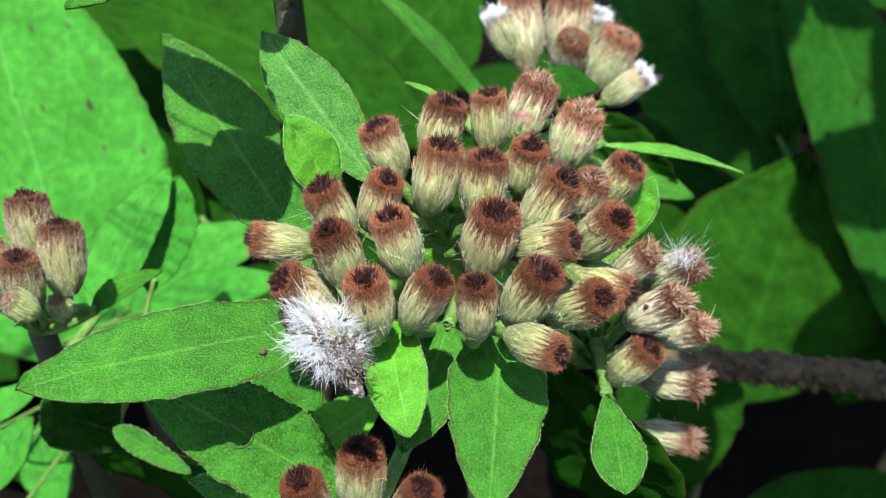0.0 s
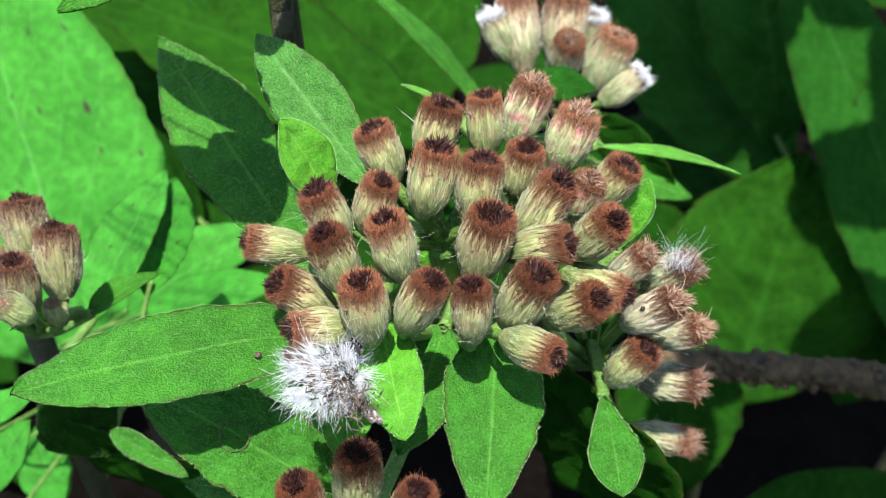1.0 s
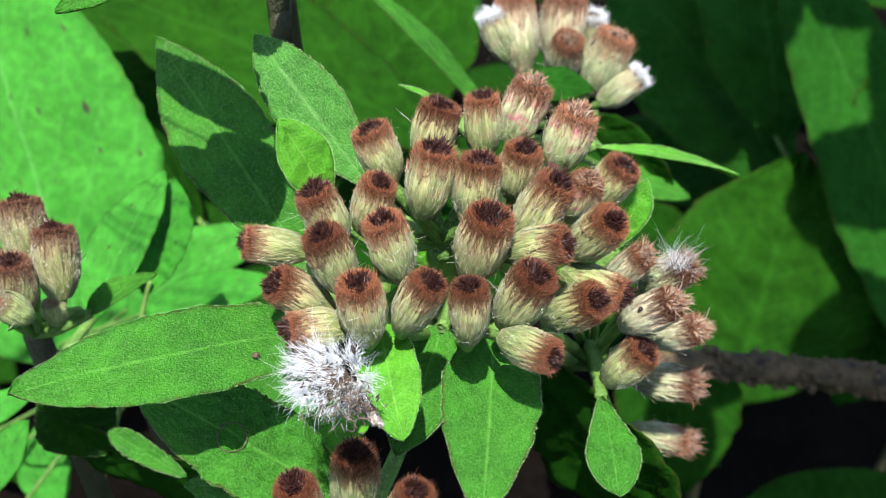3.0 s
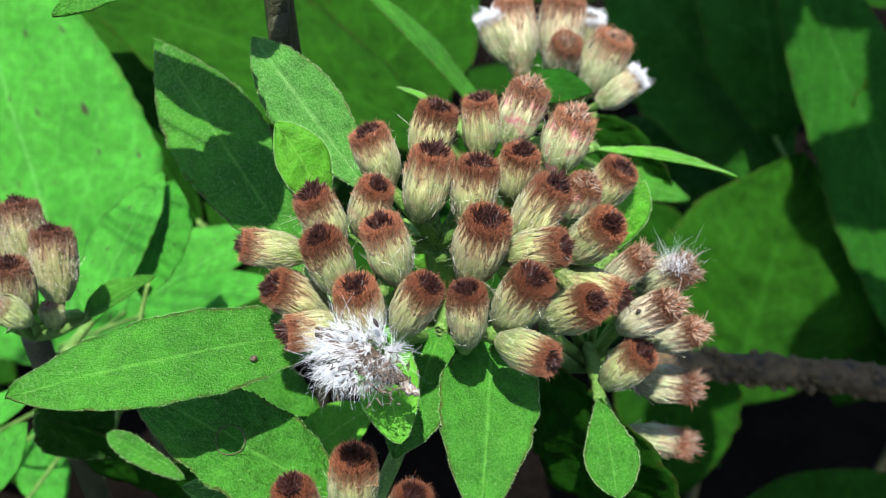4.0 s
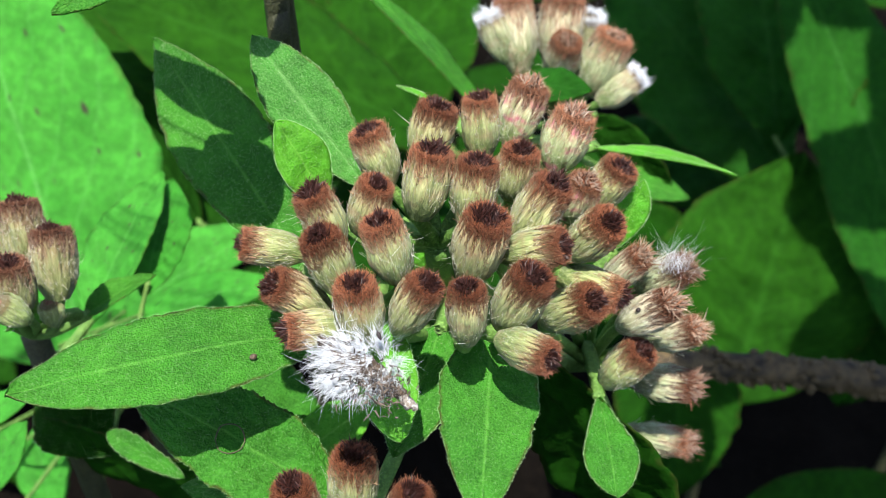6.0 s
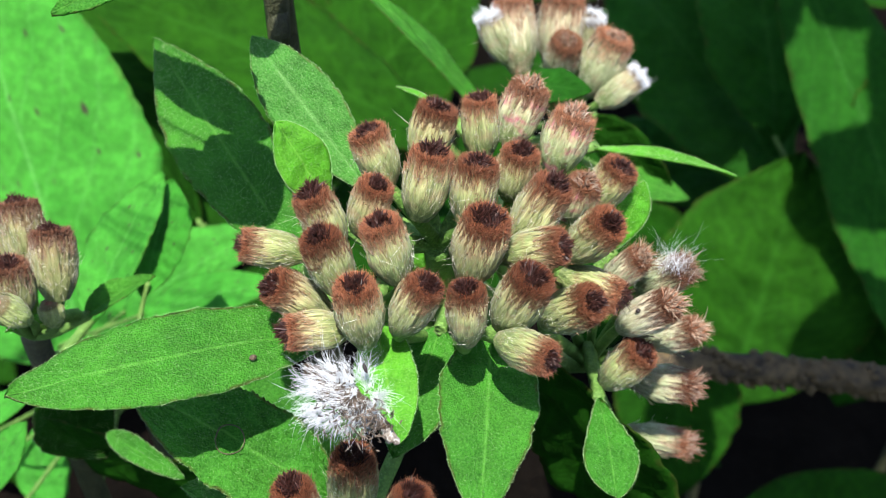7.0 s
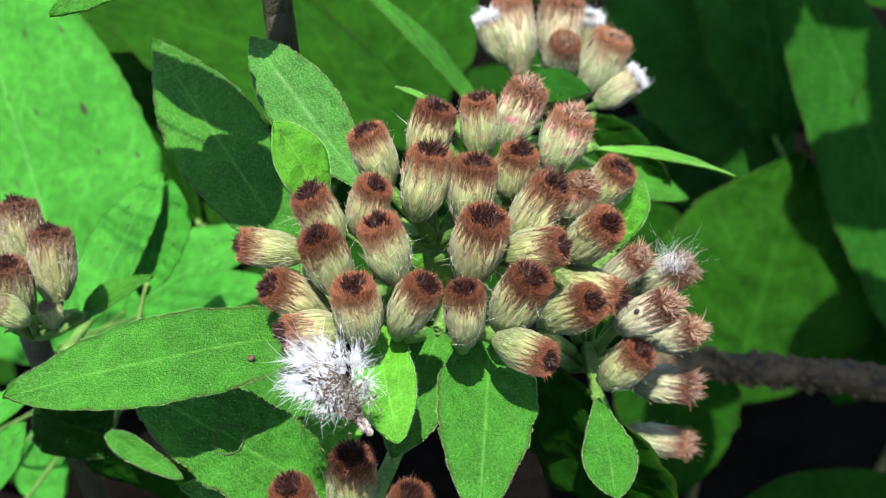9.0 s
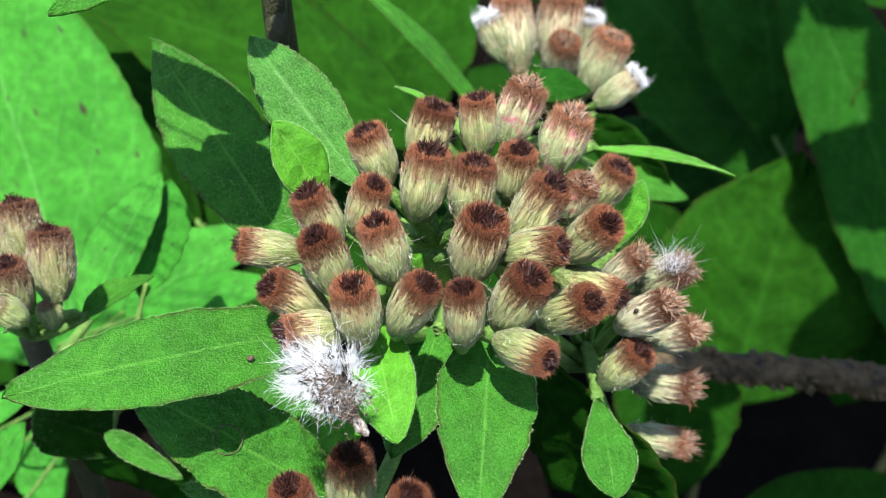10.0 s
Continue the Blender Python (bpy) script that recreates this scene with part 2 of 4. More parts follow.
def plant(name, label, x, y, group="", z=0.0):
    ob = new(name)
    ob.empty_display_size = 0.02
    ob.location = (x, y, z)
    return tagged(ob, label, "plant", group)


def smooth_path(points, steps=6):
    """A Catmull-Rom curve through the points."""
    p = [Vector(q) for q in points]
    p = [p[0] * 2 - p[1]] + p + [p[-1] * 2 - p[-2]]
    out = []
    for i in range(1, len(p) - 2):
        for k in range(steps):
            t = k / steps
            a, b, c, d = p[i - 1], p[i], p[i + 1], p[i + 2]
            out.append(0.5 * (2 * b + (c - a) * t + (2 * a - 5 * b + 4 * c - d) * t * t + (3 * b - a - 3 * c + d) * t ** 3))
    out.append(p[-2])
    return out


def tube_data(points, r0, r1, sides=8, knobs=0.0, steps=6, seed=0):
    path = smooth_path(points, steps)
    n = len(path)
    rng = random.Random(seed)
    verts, faces, uvs = [], [], []
    side = Vector((0.3, 1.0, 0.2))
    for i, q in enumerate(path):
        d = (path[min(i + 1, n - 1)] - path[max(i - 1, 0)]).normalized()
        side = (side - d * side.dot(d)).normalized()
        other = d.cross(side)
        r = r0 + (r1 - r0) * i / (n - 1)
        for k in range(sides):
            a = 2 * math.pi * k / sides
            rr = r * (1 + knobs * (rng.random() - 0.4))
            verts.append(q + (side * math.cos(a) + other * math.sin(a)) * rr)
            uvs.append((k / sides, i / (n - 1)))
    for i in range(n - 1):
        for k in range(sides):
            k2 = (k + 1) % sides
            faces.append((i * sides + k, i * sides + k2, (i + 1) * sides + k2, (i + 1) * sides + k))
    faces.append(tuple(range(sides - 1, -1, -1)))
    faces.append(tuple((n - 1) * sides + k for k in range(sides)))
    return verts, faces, uvs


def tube(name, owner, points, r0, r1, material, sides=8, knobs=0.0, steps=6, label="", seed=0):
    o = owner.location
    rel = [Vector(q) - o for q in points]
    v, f, uv = tube_data(rel, r0, r1, sides, knobs, steps, seed)
    return part(name, mesh_of(name, v, f, uv, material), owner, label=label)


leaf_count = [0]


def in_hole(hole, s, u):
    """Whether a spot of the blade lies in its eaten hole: (along, across, half length, half width)."""
    return bool(hole) and ((s - hole[0]) / hole[2]) ** 2 + ((u - hole[1]) / hole[3]) ** 2 < 1


def leaf_shape(length, width, bow, fold, widest, teeth, wave, seed, rows=48, half=7, thick=0.00022, twist=0.0, blunt=0.85, hole=None, ribbing=0.012):
    """A leaf blade along +x, its upper face to +z: veined, toothed and with two skins."""
    rng = random.Random(seed)
    k = math.log(0.5) / math.log(widest)
    p1, p2, p3 = rng.random() * 6, rng.random() * 6, rng.random() * 6
    verts, faces, uvs = [], [], []
    cols = 2 * half + 1
    for skin in (0, 1):
        for i in range(rows + 1):
            s = i / rows
            w = width / 2 * max(math.sin(math.pi * s ** k) ** blunt if 0 < s < 1 else 0.0, 0.035 * (1 - s) + 0.004)
            w *= 1 + 0.03 * math.sin(9 * s + p1)
            ragged = [1 + (0.05 * noise.noise(Vector((s * 13, p1 + side * 9, p2))) + 0.035 * noise.noise(Vector((s * 34, p2, side * 7)))) * (1 if teeth else 0.3) for side in (0, 1)]
            roll = twist * (s - 0.3)
            for j in range(-half, half + 1):
                u = j / half
                y = w * u * (1 + (ragged[u > 0] - 1) * abs(u))
                if abs(j) == half and teeth:
                    y *= 1 + teeth * (0.0, 0.25, 0.6, 1.0)[(i + (1 if j > 0 else 3)) % 4] * rng.uniform(0.3, 1.3)
                rib = ribbing * width * math.cos(2 * math.pi * (9 * s - 2.2 * abs(u))) * min(1.0, 4 * abs(u)) * (1 - abs(u))
                z = bow * length * 4 * s * (1 - s) + fold * abs(y) + rib
                z += wave * width * (math.sin(7 * s + p2 + (2 if u > 0 else 0)) * u * u + 0.5 * math.sin(15 * s + p3) * abs(u) ** 3)
                z += 0.045 * width * noise.noise(Vector((s * 7 + p1 * 5, u * 2.5, p2))) + 0.02 * width * noise.noise(Vector((s * 22 + p1 * 5, u * 8, p2)))
                z += math.sin(roll) * y
                verts.append((s * length, y * math.cos(roll), z - skin * thick))
                uvs.append((u * 0.5 + 0.5, s))
    base = (rows + 1) * cols
    for i in range(rows):
        for j in range(cols - 1):
            a = i * cols + j
            if in_hole(hole, (i + 0.5) / rows, (j + 0.5) / (cols - 1)):
                continue
            faces.append((a, a + cols, a + cols + 1, a + 1))
            faces.append((base + a, base + a + 1, base + a + cols + 1, base + a + cols))
    for i in range(rows):
        for j in (0, cols - 1):
            a = i * cols + j
            q = (a, base + a, base + a + cols, a + cols)
            faces.append(q if j == 0 else q[::-1])
    return verts, faces, uvs


def leaf_frame(base, tip, face):
    base, tip = Vector(base), Vector(tip)
    x = (tip - base).normalized()
    z = Vector(face)
    z = (z - x * z.dot(x)).normalized()
    y = z.cross(x)
    return Matrix((x, y, z)).transposed().to_4x4()


def leaf(owner, base, tip, face, width, material, bow=0.05, fold=0.12, widest=0.45, teeth=0.03, wave=0.03, join=None, label="", twist=0.0, blunt=0.85, stalk=0.0011, fringe=0, hole=None, coat=1.25e7, rows=48, half=7):
    """One leaf from base to tip; face: where its upper side looks; join: where its stalk meets the stem."""
    leaf_count[0] += 1
    length = (Vector(tip) - Vector(base)).length
    v, f, uv = leaf_shape(length, width, bow, fold, widest, teeth, wave, leaf_count[0], rows=rows, half=half, twist=twist, blunt=blunt, hole=hole, ribbing=0.017 if material in (BROAD_GREEN, SHADE_DEEP_GREEN, SHADE_MID_GREEN, SHADE_SOFT_GREEN) else 0.012)
    if fringe:
        rng = random.Random(leaf_count[0])
        rim, cols = [], 2 * half + 1
        for j in (0, cols - 1):
            for _ in range(fringe * 47):
                i = rng.randint(1, rows - 1)
                a = Vector(v[i * cols + j]).lerp(Vector(v[(i + 1) * cols + j]), rng.random())
                out = Vector((rng.uniform(-0.5, 0.9), (-1 if j == 0 else 1), rng.uniform(-0.3, 0.6)))
                rim.append((a, out, rng.uniform(0.0001, 0.0003), 0.000016, rng.uniform(-0.3, 0.3)))
        for _ in range(int(length * width * coat)):
            i, j = rng.randint(2, rows - 3), rng.randint(0, cols - 2)
            if in_hole(hole, (i + 0.5) / rows, (j + 0.5) / (cols - 1)):
                continue
            a = Vector(v[i * cols + j]).lerp(Vector(v[(i + 1) * cols + j]), rng.random())
            b = Vector(v[i * cols + j + 1]).lerp(Vector(v[(i + 1) * cols + j + 1]), rng.random())
            rim.append((a.lerp(b, rng.random()), Vector((rng.uniform(0.1, 1.3), rng.uniform(-0.6, 0.6), 1)), rng.uniform(0.00006, 0.0002), 0.000024, rng.uniform(-0.3, 0.3)))
        part_fringe = mesh_of("hair_coat", *spikes(rng, rim, 3, 1), FRINGE, False)
    ob = part("leaf", mesh_of("leaf", v, f, uv, material), owner, label=label)
    if fringe:
        part("hair_coat", part_fringe, ob, label="fine pale hairs on the leaf")
    ob.matrix_basis = Matrix.Translation(Vector(base) - owner.location) @ leaf_frame(base, tip, face)
    if join:
        x = (Vector(tip) - Vector(base)).normalized()
        mid = Vector(base) - x * (Vector(join) - Vector(base)).length * 0.4
        tube("petiole", owner, [Vector(base) + x * length * 0.04, Vector(base), mid * 0.7 + Vector(join) * 0.3, Vector(join)], stalk * 0.7, stalk, STEM_GREEN, 6)
    return ob


def spikes(rng, items, sides=3, segs=2):
    """Thin tapered hairs. items: (root, direction, length, radius, bend) and, if wanted, a tint from 0 to 1."""
    verts, faces, uvs = [], [], []
    for root, d, length, r, bend, *tint in items:
        tint = tint[0] if tint else 0.5
        d = d.normalized()
        a = d.orthogonal().normalized()
        a = Matrix.Rotation(rng.random() * 6.28, 3, d) @ a
        b = d.cross(a)
        n0 = len(verts)
        for i in range(segs):
            t = i / segs
            c = root + d * length * t + a * bend * length * t * t
            for k in range(sides):
                w = 2 * math.pi * k / sides
                verts.append(c + (a * math.cos(w) + b * math.sin(w)) * r * (1 - 0.6 * t))
                uvs.append((tint, t))
        verts.append(root + d * length + a * bend * length)
        uvs.append((tint, 1.0))
        for i in range(segs - 1):
            for k in range(sides):
                k2 = (k + 1) % sides
                faces.append((n0 + i * sides + k, n0 + i * sides + k2, n0 + (i + 1) * sides + k2, n0 + (i + 1) * sides + k))
        top = n0 + segs * sides
        for k in range(sides):
            faces.append((top - sides + k, top - sides + (k + 1) % sides, top))
    return verts, faces, uvs


def seed_shape(length, width, at, d):
    verts, faces, uvs = [], [], []
    d = Vector(d).normalized()
    a = d.orthogonal().normalized()
    b = d.cross(a)
    rings, sides = 8, 8
    for i in range(rings + 1):
        s = i / rings
        r = width / 2 * max(0.05, math.sin(math.pi * s) ** 0.7)
        for k in range(sides):
            w = 2 * math.pi * k / sides
            verts.append(Vector(at) + d * length * (s - 0.5) + (a * math.cos(w) + b * math.sin(w)) * r)
            uvs.append((k / sides, s))
    for i in range(rings):
        for k in range(sides):
            k2 = (k + 1) % sides
            faces.append((i * sides + k, i * sides + k2, (i + 1) * sides + k2, (i + 1) * sides + k))
    return verts, faces, uvs


# ---------------------------------------------------------------- flower heads
# One head: 1 wide, 1.5 long, along +z from its base; scaled to its true width.
def head_radius(s):
    return float(np.interp(s, (0.0, 0.1, 0.22, 0.36, 0.5, 0.62, 0.74, 0.85, 0.95, 1.0), (0.18, 0.27, 0.355, 0.42, 0.445, 0.445, 0.428, 0.40, 0.37, 0.335)))


HEAD_LENGTH = 1.5


def involucre_shape(rng, loose=0.0):
    verts, faces, uvs = [], [], []
    rings, sides = 12, 20
    off = rng.uniform(0, 50)

    def lump(a, s):
        return 1 + 0.16 * noise.noise(Vector((math.cos(a) * 1.3 + off, math.sin(a) * 1.3, s * 2.0))) + 0.07 * noise.noise(Vector((math.cos(a) * 3 + off, math.sin(a) * 3, s * 5.0)))

    for i in range(rings + 1):
        s = i / rings
        for k in range(sides):
            a = 2 * math.pi * k / sides
            r = head_radius(s) * 0.94 * lump(a, s)
            verts.append((r * math.cos(a), r * math.sin(a), s * HEAD_LENGTH * 0.95))
            uvs.append((0.3, s))
    for i in range(rings):
        for k in range(sides):
            k2 = (k + 1) % sides
            faces.append((i * sides + k, i * sides + k2, (i + 1) * sides + k2, (i + 1) * sides + k))
    faces.append(tuple(range(sides - 1, -1, -1)))
    faces.append(tuple(rings * sides + k for k in range(sides)))
    # narrow overlapping bracts, each with a low keel and a slightly free, pointed tip
    for row, (s0, s1, count) in enumerate(((0.0, 0.30, 9), (0.0, 0.47, 11), (0.04, 0.64, 13), (0.12, 0.82, 15), (0.26, 0.97, 17))):
        for b in range(count):
            mid = 2 * math.pi * (b + 0.5 * row + rng.uniform(-0.3, 0.3)) / count
            lean = rng.uniform(-0.13, 0.13)
            e = s1 + rng.uniform(-0.08, 0.06)
            flare = rng.uniform(0.0, 0.03) + loose * rng.random() ** 2
            wide = rng.uniform(0.75, 1.2)
            n0 = len(verts)
            rows = 7
            for i in range(rows + 1):
                t = i / rows
                s = s0 + (e - s0) * t
                w = wide / count * 2 * math.pi * max(0.05, math.sin(math.pi * (0.36 + 0.64 * t)) ** 0.9)
                lift = 0.004 + 0.004 * (4 - row) * (1 - 0.5 * t) + flare * t ** 3
                for j in (-1, 0, 1):
                    a = mid + lean * t + j * w * 0.5
                    r = head_radius(min(s, 1.0)) * lump(a, s) + lift + (0.017 if j == 0 else -0.007)
                    verts.append((r * math.cos(a), r * math.sin(a), s * HEAD_LENGTH))
                    uvs.append((t, s))
            for i in range(rows):
                for j in range(2):
                    q = n0 + i * 3 + j
                    faces.append((q, q + 1, q + 4, q + 3))
    return verts, faces, uvs


def crown_items(rng, count, spread=1.0, lift=1.0, reach=0.34):
    """The felted ring round the florets: a rounded rim that thins out down the side of the head."""
    items = []
    off = rng.uniform(0, 90)
    for _ in range(count):
        a = rng.random() * 2 * math.pi
        ragged = 1 + 0.8 * noise.noise(Vector((math.cos(a) * 2.6 + off, math.sin(a) * 2.2, 0)))
        if rng.random() < 0.42:
            r = math.sqrt(rng.uniform(0.042, 0.118))
            z = HEAD_LENGTH * (0.985 - 0.6 * max(0.0, r - 0.26) ** 2)
            out, upw, low = (r - 0.2) * 4.0 * spread, 1.0, 0.0
        else:
            low = rng.random() ** 1.9
            s = 1.0 - reach * ragged * low
            r = head_radius(s) + rng.uniform(-0.01, 0.03) + 0.035 * (ragged - 1)
            z = s * HEAD_LENGTH
            out, upw = rng.uniform(0.25, 1.1) * spread, rng.uniform(0.5, 1.1)
        root = Vector((r * math.cos(a), r * math.sin(a), z))
        b = a + rng.gauss(0, 0.55)
        d = Vector((out * math.cos(b), out * math.sin(b), upw)) + Vector((rng.gauss(0, 0.42), rng.gauss(0, 0.42), rng.gauss(0, 0.3)))
        tint = min(1.0, max(0.0, low * 0.9 + rng.gauss(0.05, 0.14)))
        long = 1.0
        if low > 0.25 and rng.random() < 0.5:
            d, long = Vector((0.35 * d.x, 0.35 * d.y, abs(d.z) + 0.5)), 2.0
        items.append((root, d, rng.uniform(0.04, 0.095) * lift * long * (1.9 if rng.random() < 0.09 else 1.0), rng.uniform(0.0042, 0.0092), 0.0, tint))
    for _ in range(count // 40):
        a = rng.random() * 2 * math.pi
        s = rng.uniform(0.8, 1.0)
        root = Vector((head_radius(s) * math.cos(a), head_radius(s) * math.sin(a), s * HEAD_LENGTH))
        d = Vector((rng.uniform(0.2, 0.9) * math.cos(a), rng.uniform(0.2, 0.9) * math.sin(a), 1))
        items.append((root, d, rng.uniform(0.10, 0.2), 0.004, 0.0, 1.0))
    return items


def centre_items(rng, count, lift=1.0, wide=0.215):
    """The withered florets: a lopsided heap of stubby, curling tips, some stuck together in tufts."""
    items = []
    heap, lean, turn = rng.uniform(0.03, 0.15) * min(lift, 1.3), rng.uniform(0.0, 0.05), rng.uniform(0, 6.28)
    clumps = [(rng.uniform(0, 6.28), rng.gauss(0, 0.4), rng.gauss(0, 0.4), rng.uniform(0.75, 1.35)) for _ in range(14)]
    for _ in range(count):
        a, q = rng.random() * 2 * math.pi, math.sqrt(rng.random())
        r = q * wide
        near = min(clumps, key=lambda c: abs(math.cos(c[0]) * wide * 0.7 - r * math.cos(a)) + abs(math.sin(c[0]) * wide * 0.7 - r * math.sin(a)))
        root = Vector((r * math.cos(a) + lean * math.cos(turn), r * math.sin(a) + lean * math.sin(turn), HEAD_LENGTH * (0.965 + heap * (1 - q * q))))
        d = Vector((q * 0.3 * math.cos(a) + near[1] + rng.gauss(0, 0.22), q * 0.3 * math.sin(a) + near[2] + rng.gauss(0, 0.22), 1))
        items.append((root, d, rng.uniform(0.09, 0.23) * (1.15 - 0.35 * q) * lift * near[3], rng.uniform(0.011, 0.024), rng.uniform(-0.7, 0.7), rng.random()))
    return items


def cobweb_items(rng, count):
    """Long loose hairs that lie along the head, and a short woolly nap."""
    items = []
    for _ in range(count):
        a, s = rng.random() * 2 * math.pi, rng.uniform(0.15, 0.8)
        r = head_radius(s) + 0.03
        root = Vector((r * math.cos(a), r * math.sin(a), s * HEAD_LENGTH))
        d = Vector((0.35 * math.cos(a) + rng.uniform(-0.7, 0.7), 0.35 * math.sin(a) + rng.uniform(-0.7, 0.7), rng.uniform(-0.6, 1.6)))
        items.append((root, d, rng.uniform(0.12, 0.4), rng.uniform(0.0022, 0.0036), rng.uniform(-1.3, 1.3)))
    for _ in range(620):
        a, s = rng.random() * 2 * math.pi, rng.uniform(0.2, 0.8)
        r = head_radius(s) + 0.012
        d = Vector((0.3 * math.cos(a) + rng.uniform(-0.5, 0.5), 0.3 * math.sin(a) + rng.uniform(-0.5, 0.5), rng.uniform(0.5, 1.6)))
        items.append((Vector((r * math.cos(a), r * math.sin(a), s * HEAD_LENGTH)), d, rng.uniform(0.05, 0.12), 0.0030, rng.uniform(-0.4, 0.4)))
    return items


# bracts, crown, florets, bristles, looseness of the bracts, reach of the crown down the side, length and spread of its bristles, length and width of the florets
KINDS = {
    "rust": (BRACT, RUST, UMBER, 4700, 0.02, 0.30, 1.1, 1.0, 1.12, 0.235),
    "olive": (BRACT_OLIVE_SHADED, FADED, UMBER, 4000, 0.03, 0.36, 1.0, 1.0, 1.0, 0.215),
    "pink": (BRACT_PINK, TAN, WITHERED, 2900, 0.08, 0.40, 1.6, 0.75, 1.3, 0.26),
    "faded": (BRACT_DRY, TAN, FADED, 2800, 0.06, 0.28, 1.0, 0.7, 0.6, 0.25),
    "dry": (BRACT_WHITE, WITHERED, WITHERED, 2400, 0.16, 0.42, 2.0, 0.45, 2.0, 0.3),
    "closed": (BRACT_GREEN, WOOL, FADED, 60, 0.02, 0.1, 0.6, 0.6, 0.4, 0.15),
    "bud": (BRACT_DRY, WHITE, WHITE, 1100, 0.05, 0.16, 1.7, 1.0, 1.0, 0.34),
}


def head_set(kind, seed):
    """The meshes of one kind of head: bracts, crown of bristles, dark centre, loose hairs."""
    rng = random.Random(seed)
    bract, crown, floret, count, loose, reach, lift, spread, tall, wide = KINDS[kind]
    data = [mesh_of("involucre", *involucre_shape(rng, loose), bract)]
    data.append(mesh_of("bristle_crown", *spikes(rng, crown_items(rng, count, spread, lift, reach), 3, 1), crown, False))
    data.append(mesh_of("floret_tuft", *spikes(rng, centre_items(rng, 230 if kind != "bud" else 40, tall, wide), 4, 3), floret, False))
    data.append(mesh_of("loose_hairs", *spikes(rng, cobweb_items(rng, 26), 3, 3), WOOL, False))
    return data


HEADS = {k: [head_set(k, 100 * i + n) for n in range(c)] for i, (k, c) in enumerate((("rust", 5), ("pink", 2), ("dry", 3), ("bud", 2), ("olive", 2), ("faded", 3), ("closed", 1)))}
head_rng = random.Random(5)


HEAD_LABELS = {"pink": "flower head with pink-flushed pale bracts", "dry": "faded dry flower head with ragged tan bristles", "faded": "cream flower head with a thin tan crown", "closed": "small yellow-green unopened flower bud", "bud": "pale closed flower bud with a white tip", "olive": "olive-brown flower head darkened for partial shade, with a tan crown"}


def head(owner, base, top, width, kind="rust", join=None, label=""):
    """A flower head on its stalk: its base, the middle of its top and its width."""
    base, top = Vector(base), Vector(top)
    base = base.lerp(top, -0.2)
    z = (top - base).normalized()
    x = z.orthogonal().normalized()
    x = Matrix.Rotation(head_rng.random() * 6.28, 3, z) @ x
    y = z.cross(x)
    long = (top - base).length / (HEAD_LENGTH * 1.05)
    turn = Matrix((x * width, y * width, z * long)).transposed().to_4x4()
    data = head_rng.choice(HEADS[kind])
    body = part("flower_head", data[0], owner, label=label or HEAD_LABELS.get(kind, ""))
    body.matrix_basis = Matrix.Translation(base - owner.location) @ turn
    for me, name in zip(data[1:], ("bristle_crown", "floret_tuft", "loose_hairs")):
        part(name, me, body)
    if join:
        join = Vector(join)
        mid = base - z * (base - join).length * 0.04
        mid = mid * 0.8 + join * 0.2
        tube("flower_stalk", owner, [base + z * width * 0.2, base, mid, join], width * 0.11, width * 0.16, STEM_GREEN, 9)
    return body


# ---------------------------------------------------------------- ground
def ground_shape():
    n, verts, faces, uvs = 80, [], [], []
    for i in range(n + 1):
        for j in range(n + 1):
            x, y = ((2 * i / n - 1), (2 * j / n - 1))
            x, y = 300 * x * abs(x) ** 3.2, 300 * y * abs(y) ** 3.2
            near = max(0.0, 1 - math.hypot(x, y) / 3)
            verts.append((x, y, -0.002 + 0.02 * near * (noise.noise(Vector((x * 9, y * 9, 0))) - 0.6)))
            uvs.append((i / n, j / n))
    for i in range(n):
        for j in range(n):
            a = i * (n + 1) + j
            faces.append((a, a + n + 1, a + n + 2, a + 1))
    return verts, faces, uvs


ground = tagged(new("ground", mesh_of("ground", *ground_shape(), SOIL)), "dark soil under the plants, its colour deepened for shade", "ground", kind="structure")

# ---------------------------------------------------------------- the flowering plant in the middle
NODE = Vector((0.0012, 0.0173, 0.4144))
SIDE = Vector((0.0206, 0.0202, 0.4036))
main = plant("flowering_plant", "hairy green plant with a dome of rust-brown flower heads", NODE.x + 0.004, NODE.y + 0.02)
tube("stem", main, [(NODE.x + 0.004, NODE.y + 0.02, -0.01), (NODE.x + 0.005, NODE.y + 0.014, 0.2), (NODE.x + 0.005, NODE.y + 0.004, NODE.z - 0.05), NODE], 0.0034, 0.0026, STEM_GREEN, 10)
tube("branch", main, [NODE - Vector((0, 0, 0.012)), NODE * 0.5 + SIDE * 0.5 - Vector((0, 0, 0.004)), SIDE], 0.0018, 0.0015, STEM_GREEN)
TOPNODE = Vector((-0.0006, 0.0119, 0.4379))
tube("branch", main, [NODE, (0.0001, 0.0156, 0.4264), TOPNODE], 0.0022, 0.0018, STEM_GREEN)
LEFT = Vector((-0.0103, 0.0124, 0.4235))
tube("branch", main, [NODE, (-0.0047, 0.0147, 0.4189), LEFT], 0.0018, 0.0015, STEM_GREEN)
RIGHT = Vector((0.0104, 0.0135, 0.4245))
tube("branch", main, [NODE, (0.0056, 0.0156, 0.4196), RIGHT], 0.0018, 0.0015, STEM_GREEN)
head(main, (-0.0115, 0.0018, 0.4494), (-0.0137, 0.0032, 0.4552), 0.00486, join=LEFT)
head(main, (-0.0088, 0.0056, 0.448), (-0.0069, 0.0065, 0.4534), 0.00462, join=TOPNODE)
head(main, (-0.0108, -0.0021, 0.4471), (-0.0127, -0.0012, 0.4537), 0.00514, join=LEFT)
